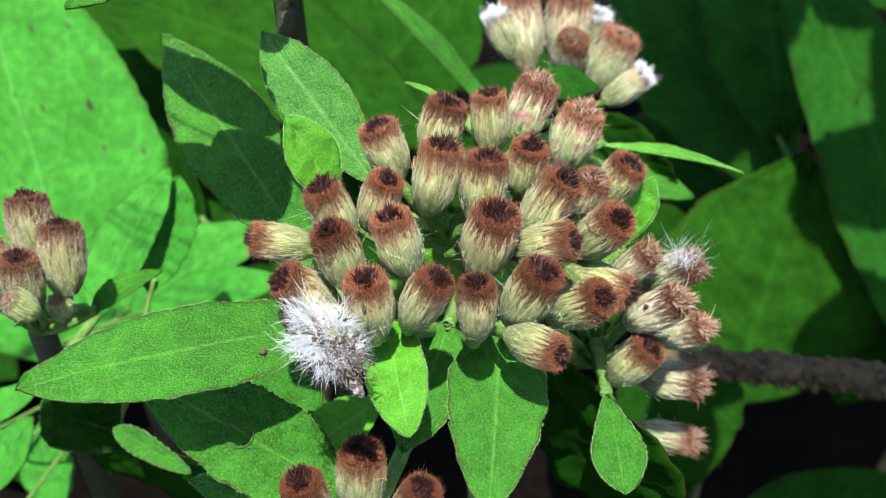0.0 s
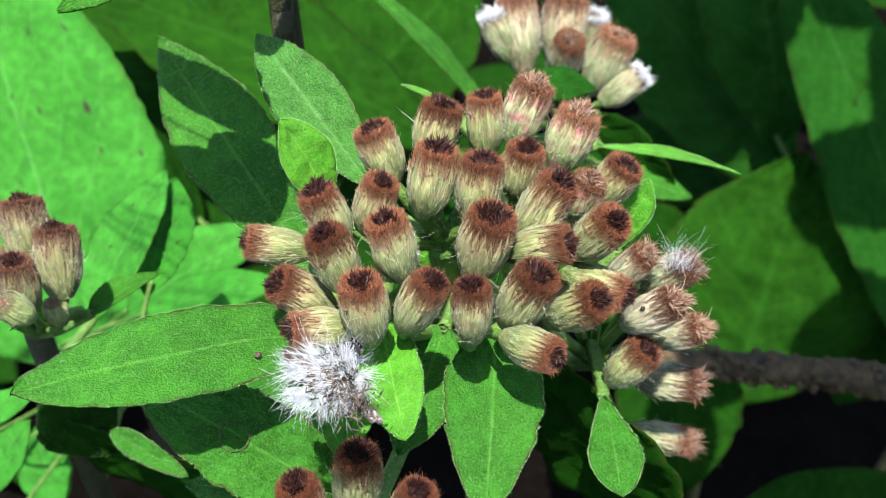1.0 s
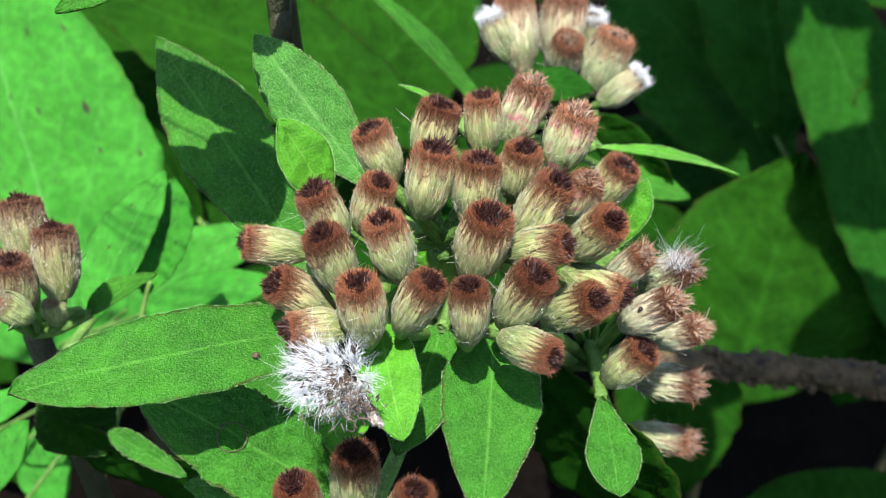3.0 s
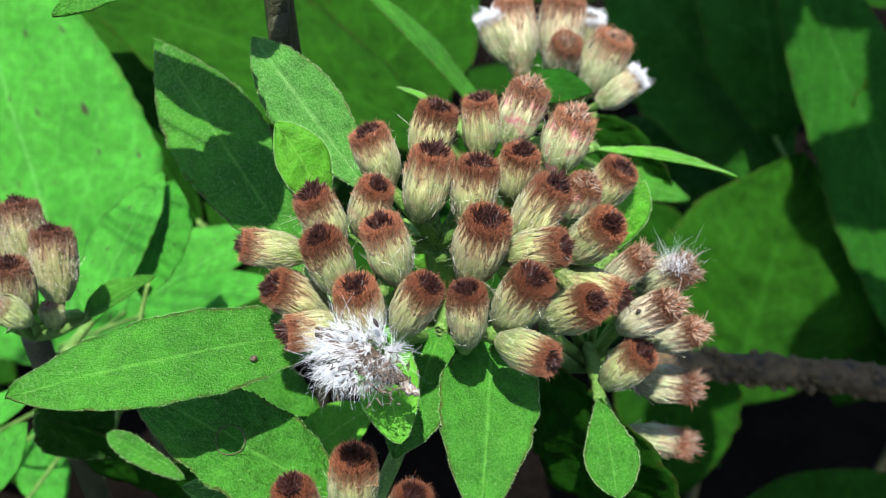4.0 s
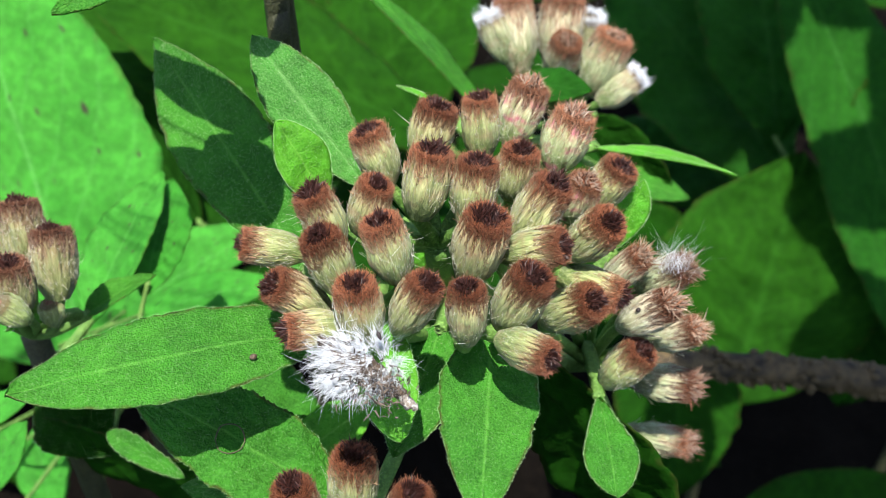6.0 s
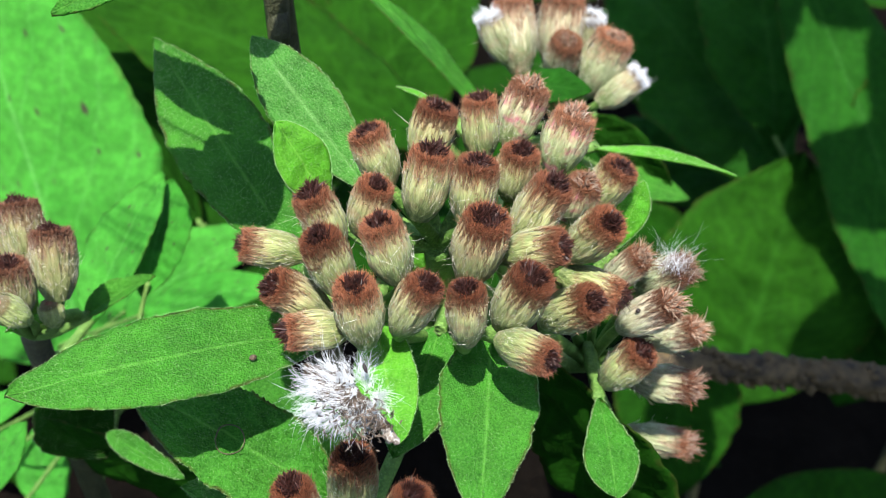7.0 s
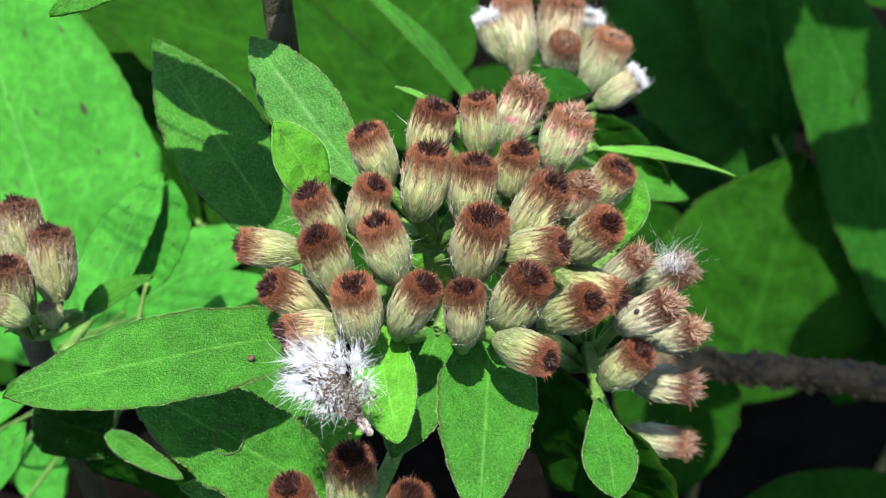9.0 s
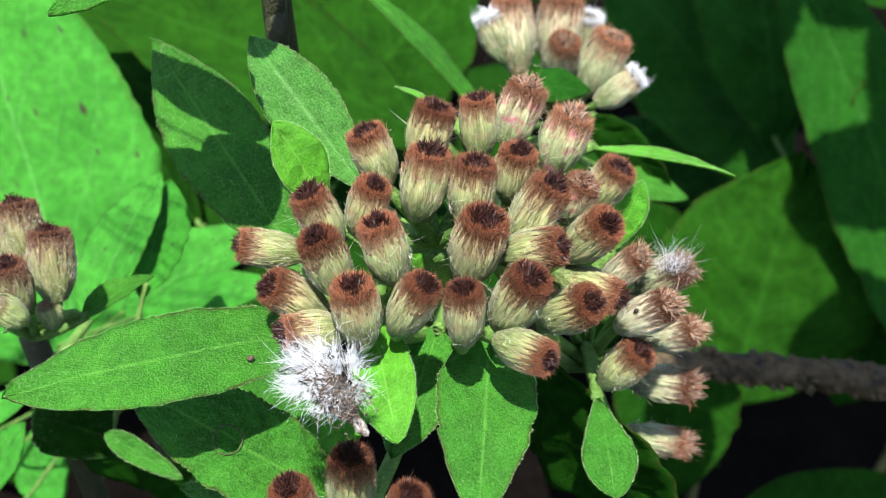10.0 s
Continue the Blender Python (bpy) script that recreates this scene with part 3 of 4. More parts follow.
head(main, (-0.0047, -0.0025, 0.4494), (-0.0065, -0.0011, 0.4557), 0.00497, join=LEFT)
head(main, (-0.0081, -0.0071, 0.4449), (-0.0089, -0.0061, 0.4519), 0.00517, join=LEFT)
head(main, (-0.0042, -0.0055, 0.4447), (-0.0015, -0.0051, 0.4508), 0.00478, join=NODE)
head(main, (0.0025, -0.0066, 0.4443), (0.0024, -0.0054, 0.4505), 0.00455, join=NODE)
head(main, (0.0031, 0.0023, 0.4443), (0.0048, 0.0027, 0.4524), 0.00611, join=RIGHT)
head(main, (0.0069, -0.0024, 0.4417), (0.0096, -0.0026, 0.449), 0.00571, join=RIGHT)
head(main, (0.0074, 0.0039, 0.445), (0.013, 0.0024, 0.4481), 0.00493, join=RIGHT)
head(main, (0.0154, 0.0097, 0.4393), (0.0188, 0.0084, 0.4455), 0.00552, join=RIGHT)
head(main, (0.0088, 0.0074, 0.4447), (0.0124, 0.0091, 0.4508), 0.00561, join=RIGHT)
head(main, (0.0078, 0.0138, 0.4449), (0.0089, 0.0147, 0.4504), 0.00511, join=RIGHT)
head(main, (0.0029, 0.0087, 0.4461), (0.0039, 0.0108, 0.4526), 0.00547, join=TOPNODE)
head(main, (-0.0024, 0.0092, 0.4469), (-0.0010, 0.0115, 0.4535), 0.00559, join=TOPNODE)
head(main, (-0.0021, 0.0183, 0.4464), (-0.0004, 0.0203, 0.4520), 0.00556, join=TOPNODE)
head(main, (0.0045, 0.019, 0.4464), (0.0042, 0.0214, 0.4523), 0.00465, join=TOPNODE)
head(main, (0.0083, 0.025, 0.4433), (0.0106, 0.0272, 0.4491), 0.00571, "pink", join=RIGHT)
head(main, (0.0137, 0.0221, 0.4414), (0.0159, 0.0243, 0.4471), 0.00594, "pink", join=RIGHT)
head(main, (-0.0065, 0.0131, 0.4479), (-0.0085, 0.0149, 0.4533), 0.00516, join=TOPNODE)
head(main, (-0.0159, 0.004, 0.4452), (-0.0219, 0.0038, 0.4467), 0.00439, join=LEFT)
head(main, (-0.0134, -0.0022, 0.443), (-0.0179, -0.0026, 0.4477), 0.00493, join=LEFT)
head(main, (-0.0108, -0.0055, 0.4438), (-0.0163, -0.007, 0.445), 0.00443, join=LEFT)
head(main, (0.0189, 0.0197, 0.4375), (0.0215, 0.0203, 0.4425), 0.00544, join=RIGHT)
head(main, (0.0152, 0.016, 0.4388), (0.0167, 0.0164, 0.4438), 0.00481, "pink", join=RIGHT)
head(main, (0.0068, -0.0062, 0.4423), (0.0112, -0.0097, 0.4439), 0.00451, join=NODE)
head(main, (0.0126, 0.0032, 0.4349), (0.0169, 0.0012, 0.4403), 0.00549, join=SIDE)
head(main, (0.0149, 0.0083, 0.4357), (0.0206, 0.0052, 0.4358), 0.00494, join=SIDE)
head(main, (0.0229, 0.0095, 0.4258), (0.0275, 0.0086, 0.4309), 0.00488, "dry", join=SIDE)
head(main, (0.0284, 0.0159, 0.4145), (0.0332, 0.0144, 0.4185), 0.00464, "dry", join=SIDE)
head(main, (0.0213, 0.0066, 0.4184), (0.0247, 0.0066, 0.4243), 0.00545, join=SIDE)
head(main, (0.0272, 0.0161, 0.4052), (0.0343, 0.014, 0.4061), 0.00517, "dry", join=SIDE)
head(main, (0.0281, 0.0172, 0.3898), (0.036, 0.0154, 0.3899), 0.00451, "dry", join=SIDE)
head(main, (0.0209, 0.0147, 0.4275), (0.0243, 0.0148, 0.4324), 0.00410, "dry", join=SIDE)
head(main, (0.0262, 0.0171, 0.424), (0.0304, 0.0158, 0.4292), 0.00482, "dry", join=SIDE)

leaf(main, (-0.0116, 0.0001, 0.4366), (-0.0429, -0.0157, 0.446), (-0.098, -0.157, 0.983), 0.01070, HAIRY_GREEN, bow=0.03, fold=0.03, widest=0.5, join=LEFT, label="broad hairy leaf with a brown toothed edge", blunt=0.62, fringe=9)
leaf(main, (0.0056, 0.003, 0.4325), (0.0039, -0.0208, 0.4299), (0.05, -0.266, 0.963), 0.01090, HAIRY_GREEN, bow=0.05, widest=0.42, join=NODE, fringe=9)
leaf(main, (-0.0073, 0.0000, 0.4379), (-0.0043, -0.0162, 0.4388), (-0.147, -0.367, 0.919), 0.00660, YOUNG_GREEN, bow=0.06, widest=0.5, teeth=0.02, blunt=0.55, join=NODE, fringe=9)
leaf(main, (0.0196, 0.0053, 0.4171), (0.0206, -0.0098, 0.417), (0, -0.414, 0.91), 0.00623, HAIRY_GREEN, bow=0.05, widest=0.68, teeth=0.02, blunt=0.6, join=SIDE, fringe=9)
leaf(main, (-0.0132, 0.0146, 0.4403), (-0.0186, 0.0166, 0.4528), (0.051, -0.257, 0.965), 0.00632, YOUNG_GREEN, bow=0.05, widest=0.6, teeth=0.0, join=TOPNODE, blunt=0.7, fringe=9)
leaf(main, (-0.0084, 0.0182, 0.4395), (-0.0234, 0.0349, 0.4504), (-0.202, -0.491, 0.847), 0.00881, FROSTED_GREEN, bow=0.03, widest=0.55, join=TOPNODE, fringe=9)
leaf(main, (-0.0171, 0.0208, 0.4215), (-0.0407, 0.0527, 0.4357), (-0.251, -0.343, 0.905), 0.01280, HAIRY_GREEN, bow=0.03, widest=0.5, join=NODE, fringe=9)
leaf(main, (0.0211, 0.0183, 0.4288), (0.0246, 0.0217, 0.4386), (0.309, -0.468, 0.828), 0.00434, YOUNG_GREEN, widest=0.6, teeth=0.0, join=RIGHT, fringe=9)
leaf(main, (0.0208, 0.0443, 0.4226), (0.0423, 0.0413, 0.4199), (0.096, 0.407, 0.908), 0.00420, YOUNG_GREEN, widest=0.5, teeth=0.01, join=RIGHT, fringe=9)
leaf(main, (-0.0001, 0.0063, 0.4295), (-0.0057, -0.0093, 0.4248), (0.099, -0.265, 0.959), 0.00960, HAIRY_GREEN, widest=0.45, join=NODE, fringe=9)
leaf(main, (-0.0003, 0.0373, 0.4365), (-0.006, 0.0379, 0.4397), (0, 0.193, 0.981), 0.00133, YOUNG_GREEN, widest=0.4, teeth=0.0, join=TOPNODE, fringe=9)
leaf(main, (-0.001, 0.0218, 0.4225), (-0.0049, 0.0212, 0.4314), (0, -0.4, 0.917), 0.00506, YOUNG_GREEN, widest=0.5, teeth=0.0, join=NODE, fringe=9)
# Turned from the sun and toned darker to imitate the shade on it.
leaf(main, (0.0109, 0.0152, 0.4153), (0.0315, -0.0019, 0.3918), (-0.664, -0.744, -0.074), 0.02918, SHADE_DEEP_GREEN, widest=0.5, join=NODE, wave=0.004, fold=0.03)

# white seed hairs still caught on one dry head, a brown gall on the broad leaf
tuft_rng = random.Random(3)
tuft = []
for _ in range(150):
    root = Vector((0.0281, 0.0135, 0.4319)) + Vector((tuft_rng.gauss(0, 0.0009), tuft_rng.gauss(0, 0.0006), tuft_rng.gauss(0, 0.0006)))
    d = Vector((0.0, 0.55, 0.8)) + Vector((tuft_rng.gauss(0, 0.3), tuft_rng.gauss(0, 0.3), tuft_rng.gauss(0, 0.3)))
    tuft.append((root - main.location, d, tuft_rng.uniform(0.0012, 0.0038), 0.000012, tuft_rng.uniform(-2.2, 2.2)))
part("seed_fluff", mesh_of("seed_fluff", *spikes(tuft_rng, tuft, 3, 4), WHITE), main, label="tuft of white seed hairs on a dry head")
part("speck", mesh_of("speck", *seed_shape(0.0007, 0.0006, Vector((0.0235, 0.0083, 0.4298)) - main.location, (1, 0.3, 0.2)), BLACK), main, label="tiny black speck on a dry head")
part("gall", mesh_of("gall", *seed_shape(0.0009, 0.0007, Vector((-0.02, -0.0072, 0.441)) - main.location, (1, 0.3, 0.2)), STEM_BROWN), main, label="small brown gall on a leaf")

# ---------------------------------------------------------------- the flowering stem below it
LOW = Vector((-0.0104, -0.0127, 0.4116))
low = plant("flowering_plant", "hairy green plant with a few rust-brown flower heads", LOW.x, LOW.y + 0.015)
tube("stem", low, [(LOW.x, LOW.y + 0.015, -0.01), (LOW.x + 0.004, LOW.y + 0.012, 0.2), LOW], 0.003, 0.002, STEM_GREEN, 10)
head(low, (-0.0105, -0.0113, 0.4176), (-0.0101, -0.0097, 0.4264), 0.00599, join=LOW)
head(low, (-0.0144, -0.0202, 0.4275), (-0.0156, -0.0193, 0.4353), 0.00532, join=LOW)
head(low, (-0.0051, -0.0194, 0.4256), (-0.0029, -0.0188, 0.4331), 0.00517, join=LOW)
leaf(low, (-0.0116, -0.0108, 0.4174), (-0.0362, -0.0036, 0.432), (0.42, -0.481, 0.77), 0.01178, HAIRY_GREEN, widest=0.45, join=LOW, fringe=7, hole=(0.53, 0.5, 0.05, 0.13), rows=160, half=24)
rim = [(-0.0257, -0.0085, 0.4274), (-0.0252, -0.0074, 0.4281), (-0.0241, -0.007, 0.4282), (-0.023, -0.0071, 0.4276), (-0.0225, -0.0079, 0.4266), (-0.023, -0.0089, 0.4259), (-0.0242, -0.0095, 0.426), (-0.0253, -0.0094, 0.4266), (-0.0257, -0.0085, 0.4274)]
tube("hole_rim", low, rim, 0.00007, 0.00005, STEM_BROWN, 6, 0.4, 4, "brown dried rim of a hole in a leaf")
leaf(low, (-0.009, 0.0101, 0.408), (-0.022, 0.0019, 0.4032), (0, -0.2, 0.98), 0.00787, YOUNG_GREEN, widest=0.5, join=LOW)
leaf(low, (-0.0149, 0.0063, 0.4018), (-0.0338, 0.0131, 0.4147), (0, -0.2, 0.98), 0.01252, HAIRY_GREEN, widest=0.5, join=LOW)
# Shade over this leaf is partly painted in by the darker green.
leaf(low, (-0.0640, 0.0307, 0.3834), (-0.0519, 0.0197, 0.3802), (-0.101, -0.199, 0.975), 0.01300, SHADE_DEEP_GREEN, widest=0.5, fringe=7)
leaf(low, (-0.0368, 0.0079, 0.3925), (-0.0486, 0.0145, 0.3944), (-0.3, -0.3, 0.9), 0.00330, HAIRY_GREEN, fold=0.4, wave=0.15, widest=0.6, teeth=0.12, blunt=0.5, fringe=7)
# Dark green and facing away from the sun, in place of cast shade.
leaf(low, (-0.0304, 0.0134, 0.3814), (-0.0654, 0.0268, 0.3799), (-0.15, -0.97, -0.05), 0.01700, SHADE_DEEP_GREEN, widest=0.5, join=LOW)
leaf(low, (-0.0203, -0.0019, 0.4106), (-0.0327, 0.0030, 0.4178), (0.1, -0.35, 0.93), 0.00900, HAIRY_GREEN, widest=0.5, join=LOW)
leaf(low, (-0.0133, -0.0046, 0.4055), (-0.0335, -0.0024, 0.4074), (-0.101, -0.199, 0.975), 0.00795, HAIRY_GREEN, widest=0.5, join=LOW, fringe=7)

# ---------------------------------------------------------------- the flowering stem at the side
WEST = Vector((-0.0605, 0.0275, 0.4008))
west = plant("flowering_plant", "green plant with a small cluster of tan-brown flower heads", WEST.x - 0.01, WEST.y + 0.02)
tube("stem", west, [(WEST.x - 0.01, WEST.y + 0.02, -0.01), (WEST.x - 0.006, WEST.y + 0.012, 0.2), WEST], 0.003, 0.002, STEM_SHADED, 10)
# The olive heads have their partial shade mixed into the bract colour.
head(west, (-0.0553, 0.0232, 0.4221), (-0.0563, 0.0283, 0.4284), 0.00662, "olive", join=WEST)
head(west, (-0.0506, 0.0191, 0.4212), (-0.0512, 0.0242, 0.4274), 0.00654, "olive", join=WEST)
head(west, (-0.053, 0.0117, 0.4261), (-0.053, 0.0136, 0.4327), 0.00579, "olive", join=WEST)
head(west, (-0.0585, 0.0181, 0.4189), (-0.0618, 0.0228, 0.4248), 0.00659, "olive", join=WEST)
head(west, (-0.0511, 0.0088, 0.4278), (-0.0533, 0.008, 0.4316), 0.00400, "closed", join=WEST)
head(west, (-0.0512, 0.0164, 0.4176), (-0.0515, 0.0171, 0.421), 0.00350, "closed", join=WEST)
leaf(west, (-0.0518, 0.02, 0.4142), (-0.0559, 0.0123, 0.4207), (0, -0.089, 0.996), 0.00260, YOUNG_GREEN, widest=0.5, teeth=0.0, join=WEST)
leaf(west, (-0.0580, 0.0413, 0.3863), (-0.0480, 0.0667, 0.3957), (-0.302, -0.381, 0.874), 0.01180, BROAD_GREEN, widest=0.45, join=WEST, fold=0.22)
leaf(west, (-0.0515, 0.0263, 0.4064), (-0.0414, 0.0307, 0.4104), (0.333, 0.049, 0.942), 0.00407, HAIRY_GREEN, widest=0.4, fold=0.6, join=WEST)

# ---------------------------------------------------------------- the flowering stem behind
NORTH = Vector((0.0229, 0.0881, 0.388))
north = plant("flowering_plant", "green plant with faded cream and tan flower heads", NORTH.x - 0.012, NORTH.y + 0.03)
tube("stem", north, [(NORTH.x - 0.012, NORTH.y + 0.03, -0.01), (NORTH.x - 0.012, NORTH.y + 0.02, 0.2), (NORTH.x - 0.008, NORTH.y + 0.01, NORTH.z - 0.06), NORTH], 0.003, 0.002, STEM_GREEN, 10)
head(north, (0.0105, 0.0781, 0.4123), (0.0073, 0.0814, 0.4184), 0.00582, "bud", join=NORTH)
head(north, (0.0128, 0.0782, 0.411), (0.0114, 0.0841, 0.4195), 0.00793, "faded", join=NORTH)
head(north, (0.0195, 0.0812, 0.4092), (0.0205, 0.0853, 0.4192), 0.00854, "faded", join=NORTH)
head(north, (0.0192, 0.0773, 0.4094), (0.0205, 0.0757, 0.4173), 0.00648, "faded", join=NORTH)
head(north, (0.025, 0.0758, 0.4078), (0.0288, 0.078, 0.4166), 0.00785, "faded", join=NORTH)
head(north, (0.0272, 0.0724, 0.4073), (0.0331, 0.0747, 0.4109), 0.00548, "bud", join=NORTH)
head(north, (0.0245, 0.0834, 0.4087), (0.0253, 0.0845, 0.4157), 0.00575, "bud", join=NORTH)
# The half shade on this leaf is put into its duller green.
leaf(north, (0.0104, 0.0648, 0.4169), (0.0229, 0.0596, 0.4202), (0, -0.354, 0.935), 0.00634, SHADE_MID_GREEN, widest=0.5, teeth=0.0)
tube("petiole", north, [(0.0108, 0.0646, 0.4169), (0.0135, 0.072, 0.402), NORTH], 0.0006, 0.0009, STEM_GREEN, 6)
leaf(north, (0.0086, 0.0784, 0.3968), (-0.0184, 0.0888, 0.4223), (0.5, -0.04, 0.865), 0.00602, HAIRY_GREEN, widest=0.45, teeth=0.02, join=NORTH)

leaf(north, (0.034, 0.0913, 0.3707), (0.0492, 0.0878, 0.3675), (0, -0.302, 0.953), 0.00678, HAIRY_GREEN, widest=0.45, join=NORTH, teeth=0.01)
# Shade imitated by a darker green and a face tilted off the sun.
leaf(north, (0.03, 0.1001, 0.3787), (0.0458, 0.0896, 0.3692), (-0.503, -0.855, 0.123), 0.01242, SHADE_DEEP_GREEN, widest=0.45, join=NORTH, teeth=0.01)

# ---------------------------------------------------------------- stem beside the hairy leaves
BENT = Vector((-0.0219, 0.0523, 0.45))
bent = plant("leafy_stem", "dark green leafy stem", BENT.x - 0.005, BENT.y + 0.02)
tube("stem", bent, [(BENT.x + 0.01, BENT.y, -0.01), (-0.0218, 0.0555, 0.4193), (-0.0214, 0.0434, 0.442), BENT], 0.0016, 0.0015, STEM_SHADED, 10)

# ---------------------------------------------------------------- stem added arching over the view, whose mostly unseen leaves shade the hairy ones
ARCH = Vector((-0.085, 0.03, 0.57))
arch = plant("leafy_stem", "added green stem above the view, its leaves casting shade", -0.13, 0.02)


def over_leaf(base, tip, width, blunt=0.5):
    """A leaf of the arching stem, added out of view to cast shade, held flat to the sun on a stalk that rises towards
    it.
    """
    leaf(arch, base, tip, SUN, width, HAIRY_GREEN, widest=0.5, blunt=blunt)
    high = Vector(base) + SUN * 0.04
    tube("petiole", arch, [base, Vector(base) + SUN * 0.015, high, ARCH], 0.0001, 0.0002, STEM_GREEN, 6)


tube("stem", arch, [(-0.13, 0.02, -0.01), (-0.125, 0.02, 0.35), (-0.11, 0.025, 0.50), ARCH], 0.0016, 0.0008, STEM_GREEN, 8)
leaf(arch, (-0.0234, 0.0124, 0.4773), (-0.0354, 0.0045, 0.4769), (-0.101, -0.199, 0.975), 0.00500, HAIRY_GREEN, widest=0.5)
tube("petiole", arch, [(-0.0234, 0.0124, 0.4773), Vector((-0.0234, 0.0124, 0.4773)) + SUN * 0.02, Vector((-0.0234, 0.0124, 0.4773)) + SUN * 0.05, ARCH], 0.0001, 0.0002, STEM_GREEN, 6)
over_leaf((-0.0453, 0.0424, 0.4697), (-0.0238, 0.0283, 0.4664), 0.0058, 0.30)
over_leaf((-0.0409, 0.0221, 0.4735), (-0.0222, 0.0169, 0.4762), 0.0092, 0.20)
over_leaf((-0.0331, 0.0276, 0.4685), (-0.0231, 0.0231, 0.4698), 0.0046, 0.30)
over_leaf((-0.0639, -0.0033, 0.5119), (-0.0613, -0.0175, 0.4991), 0.0125, 0.85)
over_leaf((-0.0182, 0.0367, 0.4879), (-0.0231, 0.025, 0.4774), 0.0058, 0.4)
over_leaf((-0.169, 0.115, 0.3864), (-0.1127, 0.115, 0.3864), 0.026, 0.5)

# ---------------------------------------------------------------- broad-leaved plants behind
def broad_plant(x, y, height, label):
    ob = plant("broadleaf_plant", label, x, y, "broad-leaved plants behind")
    tube("stem", ob, [(x, y, -0.01), (x + 0.004, y + 0.003, height * 0.5), (x, y, height)], 0.003, 0.0016, STEM_SHADED, 8)
    return ob, Vector((x, y, height))


J = Vector((-0.0826, 0.1118, 0.2815))
weed, J = broad_plant(J.x, J.y, J.z, "broad-leaved green plant with brown-spotted leaves")
leaf(weed, (-0.0803, 0.0846, 0.3178), (-0.1171, 0.1758, 0.3930), (-0.103, -0.242, 0.965), 0.06071, BROAD_GREEN, bow=0.02, widest=0.29, blunt=1.0, join=J, stalk=0.0005, teeth=0.02, label="large light green leaf with small brown spots")
leaf(weed, (-0.0651, 0.0797, 0.3401), (-0.0334, 0.0818, 0.3488), (0.101, -0.199, 0.975), 0.01057, BROAD_GREEN, widest=0.5, join=J, stalk=0.0005)
leaf(weed, (-0.0713, 0.086, 0.3324), (-0.0383, 0.0969, 0.3489), (0.101, -0.199, 0.975), 0.01707, BROAD_GREEN, widest=0.5, join=J, stalk=0.0005)
leaf(weed, (-0.0502, 0.0473, 0.3849), (-0.0474, 0.0688, 0.3922), (0.101, -0.199, 0.975), 0.01120, BROAD_GREEN, widest=0.5, join=J, stalk=0.0005)
leaf(weed, (-0.0744, 0.0167, 0.3708), (-0.0665, 0.0264, 0.3796), (-0.199, -0.196, 0.96), 0.00813, BROAD_GREEN, widest=0.5, join=J, stalk=0.0005)
leaf(weed, (-0.0934, 0.0655, 0.2802), (-0.0978, 0.0821, 0.2952), (0.101, -0.199, 0.975), 0.01220, BROAD_GREEN, widest=0.5, join=J, stalk=0.0005)
leaf(weed, (-0.0916, 0.0694, 0.3107), (-0.0777, 0.077, 0.3175), (0.101, -0.199, 0.975), 0.00759, BROAD_GREEN, widest=0.5, join=J, stalk=0.0005)
leaf(weed, (-0.0762, 0.0254, 0.3787), (-0.0654, 0.0301, 0.3829), (0.101, -0.199, 0.975), 0.00542, BROAD_GREEN, widest=0.5, join=J, stalk=0.0005)

K = Vector((-0.0513, 0.1956, 0.2628))
weed, K = broad_plant(K.x, K.y, K.z, "broad-leaved green plant half in shade")
# Duller greens here carry part of the shade on these leaves.
leaf(weed, (0.0025, 0.1606, 0.3120), (-0.0975, 0.1854, 0.3478), (0, -0.2, 0.98), 0.04200, SHADE_SOFT_GREEN, widest=0.5, join=K, teeth=0.01)
leaf(weed, (-0.0364, 0.1758, 0.2988), (0.0091, 0.2144, 0.3336), (0, -0.2, 0.98), 0.04878, SHADE_SOFT_GREEN, widest=0.5, join=K, teeth=0.01)
leaf(weed, (-0.0608, 0.1806, 0.2896), (-0.0508, 0.234, 0.3377), (0, -0.2, 0.98), 0.05014, SHADE_SOFT_GREEN, widest=0.5, join=K, teeth=0.01)
leaf(weed, (-0.0556, 0.1751, 0.2712), (-0.1037, 0.1814, 0.277), (0, -0.2, 0.98), 0.04119, SHADE_DEEP_GREEN, widest=0.5, join=K, teeth=0.01)
# Hung nearly edge-on to the sun and toned dark to look shaded.
leaf(weed, (-0.0689, 0.1589, 0.2835), (-0.1040, 0.2119, 0.3111), (-0.2, -0.8, 0.35), 0.02600, SHADE_DEEP_GREEN, widest=0.5, join=K, teeth=0.01)
leaf(weed, (-0.0677, 0.1857, 0.3051), (-0.1102, 0.2076, 0.3247), (0, -0.2, 0.98), 0.02000, SHADE_SOFT_GREEN, widest=0.5, join=K, teeth=0.01)
leaf(weed, (-0.0384, 0.1725, 0.2689), (0.0096, 0.1814, 0.277), (0, -0.2, 0.98), 0.04119, SHADE_DEEP_GREEN, widest=0.5, join=K, teeth=0.01)

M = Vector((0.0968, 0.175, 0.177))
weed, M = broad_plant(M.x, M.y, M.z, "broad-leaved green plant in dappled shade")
# Greens set by how shaded each leaf looks, with the dimness in the colour.
leaf(weed, (0.0950, 0.1554, 0.1997), (0.1185, 0.2112, 0.2634), (0.101, -0.199, 0.975), 0.07593, SHADE_SOFT_GREEN, widest=0.45, join=M, teeth=0.01)
leaf(weed, (0.0827, 0.1839, 0.1985), (0.0549, 0.2209, 0.2317), (0.101, -0.199, 0.975), 0.05167, SHADE_DEEP_GREEN, widest=0.5, join=M, teeth=0.01)
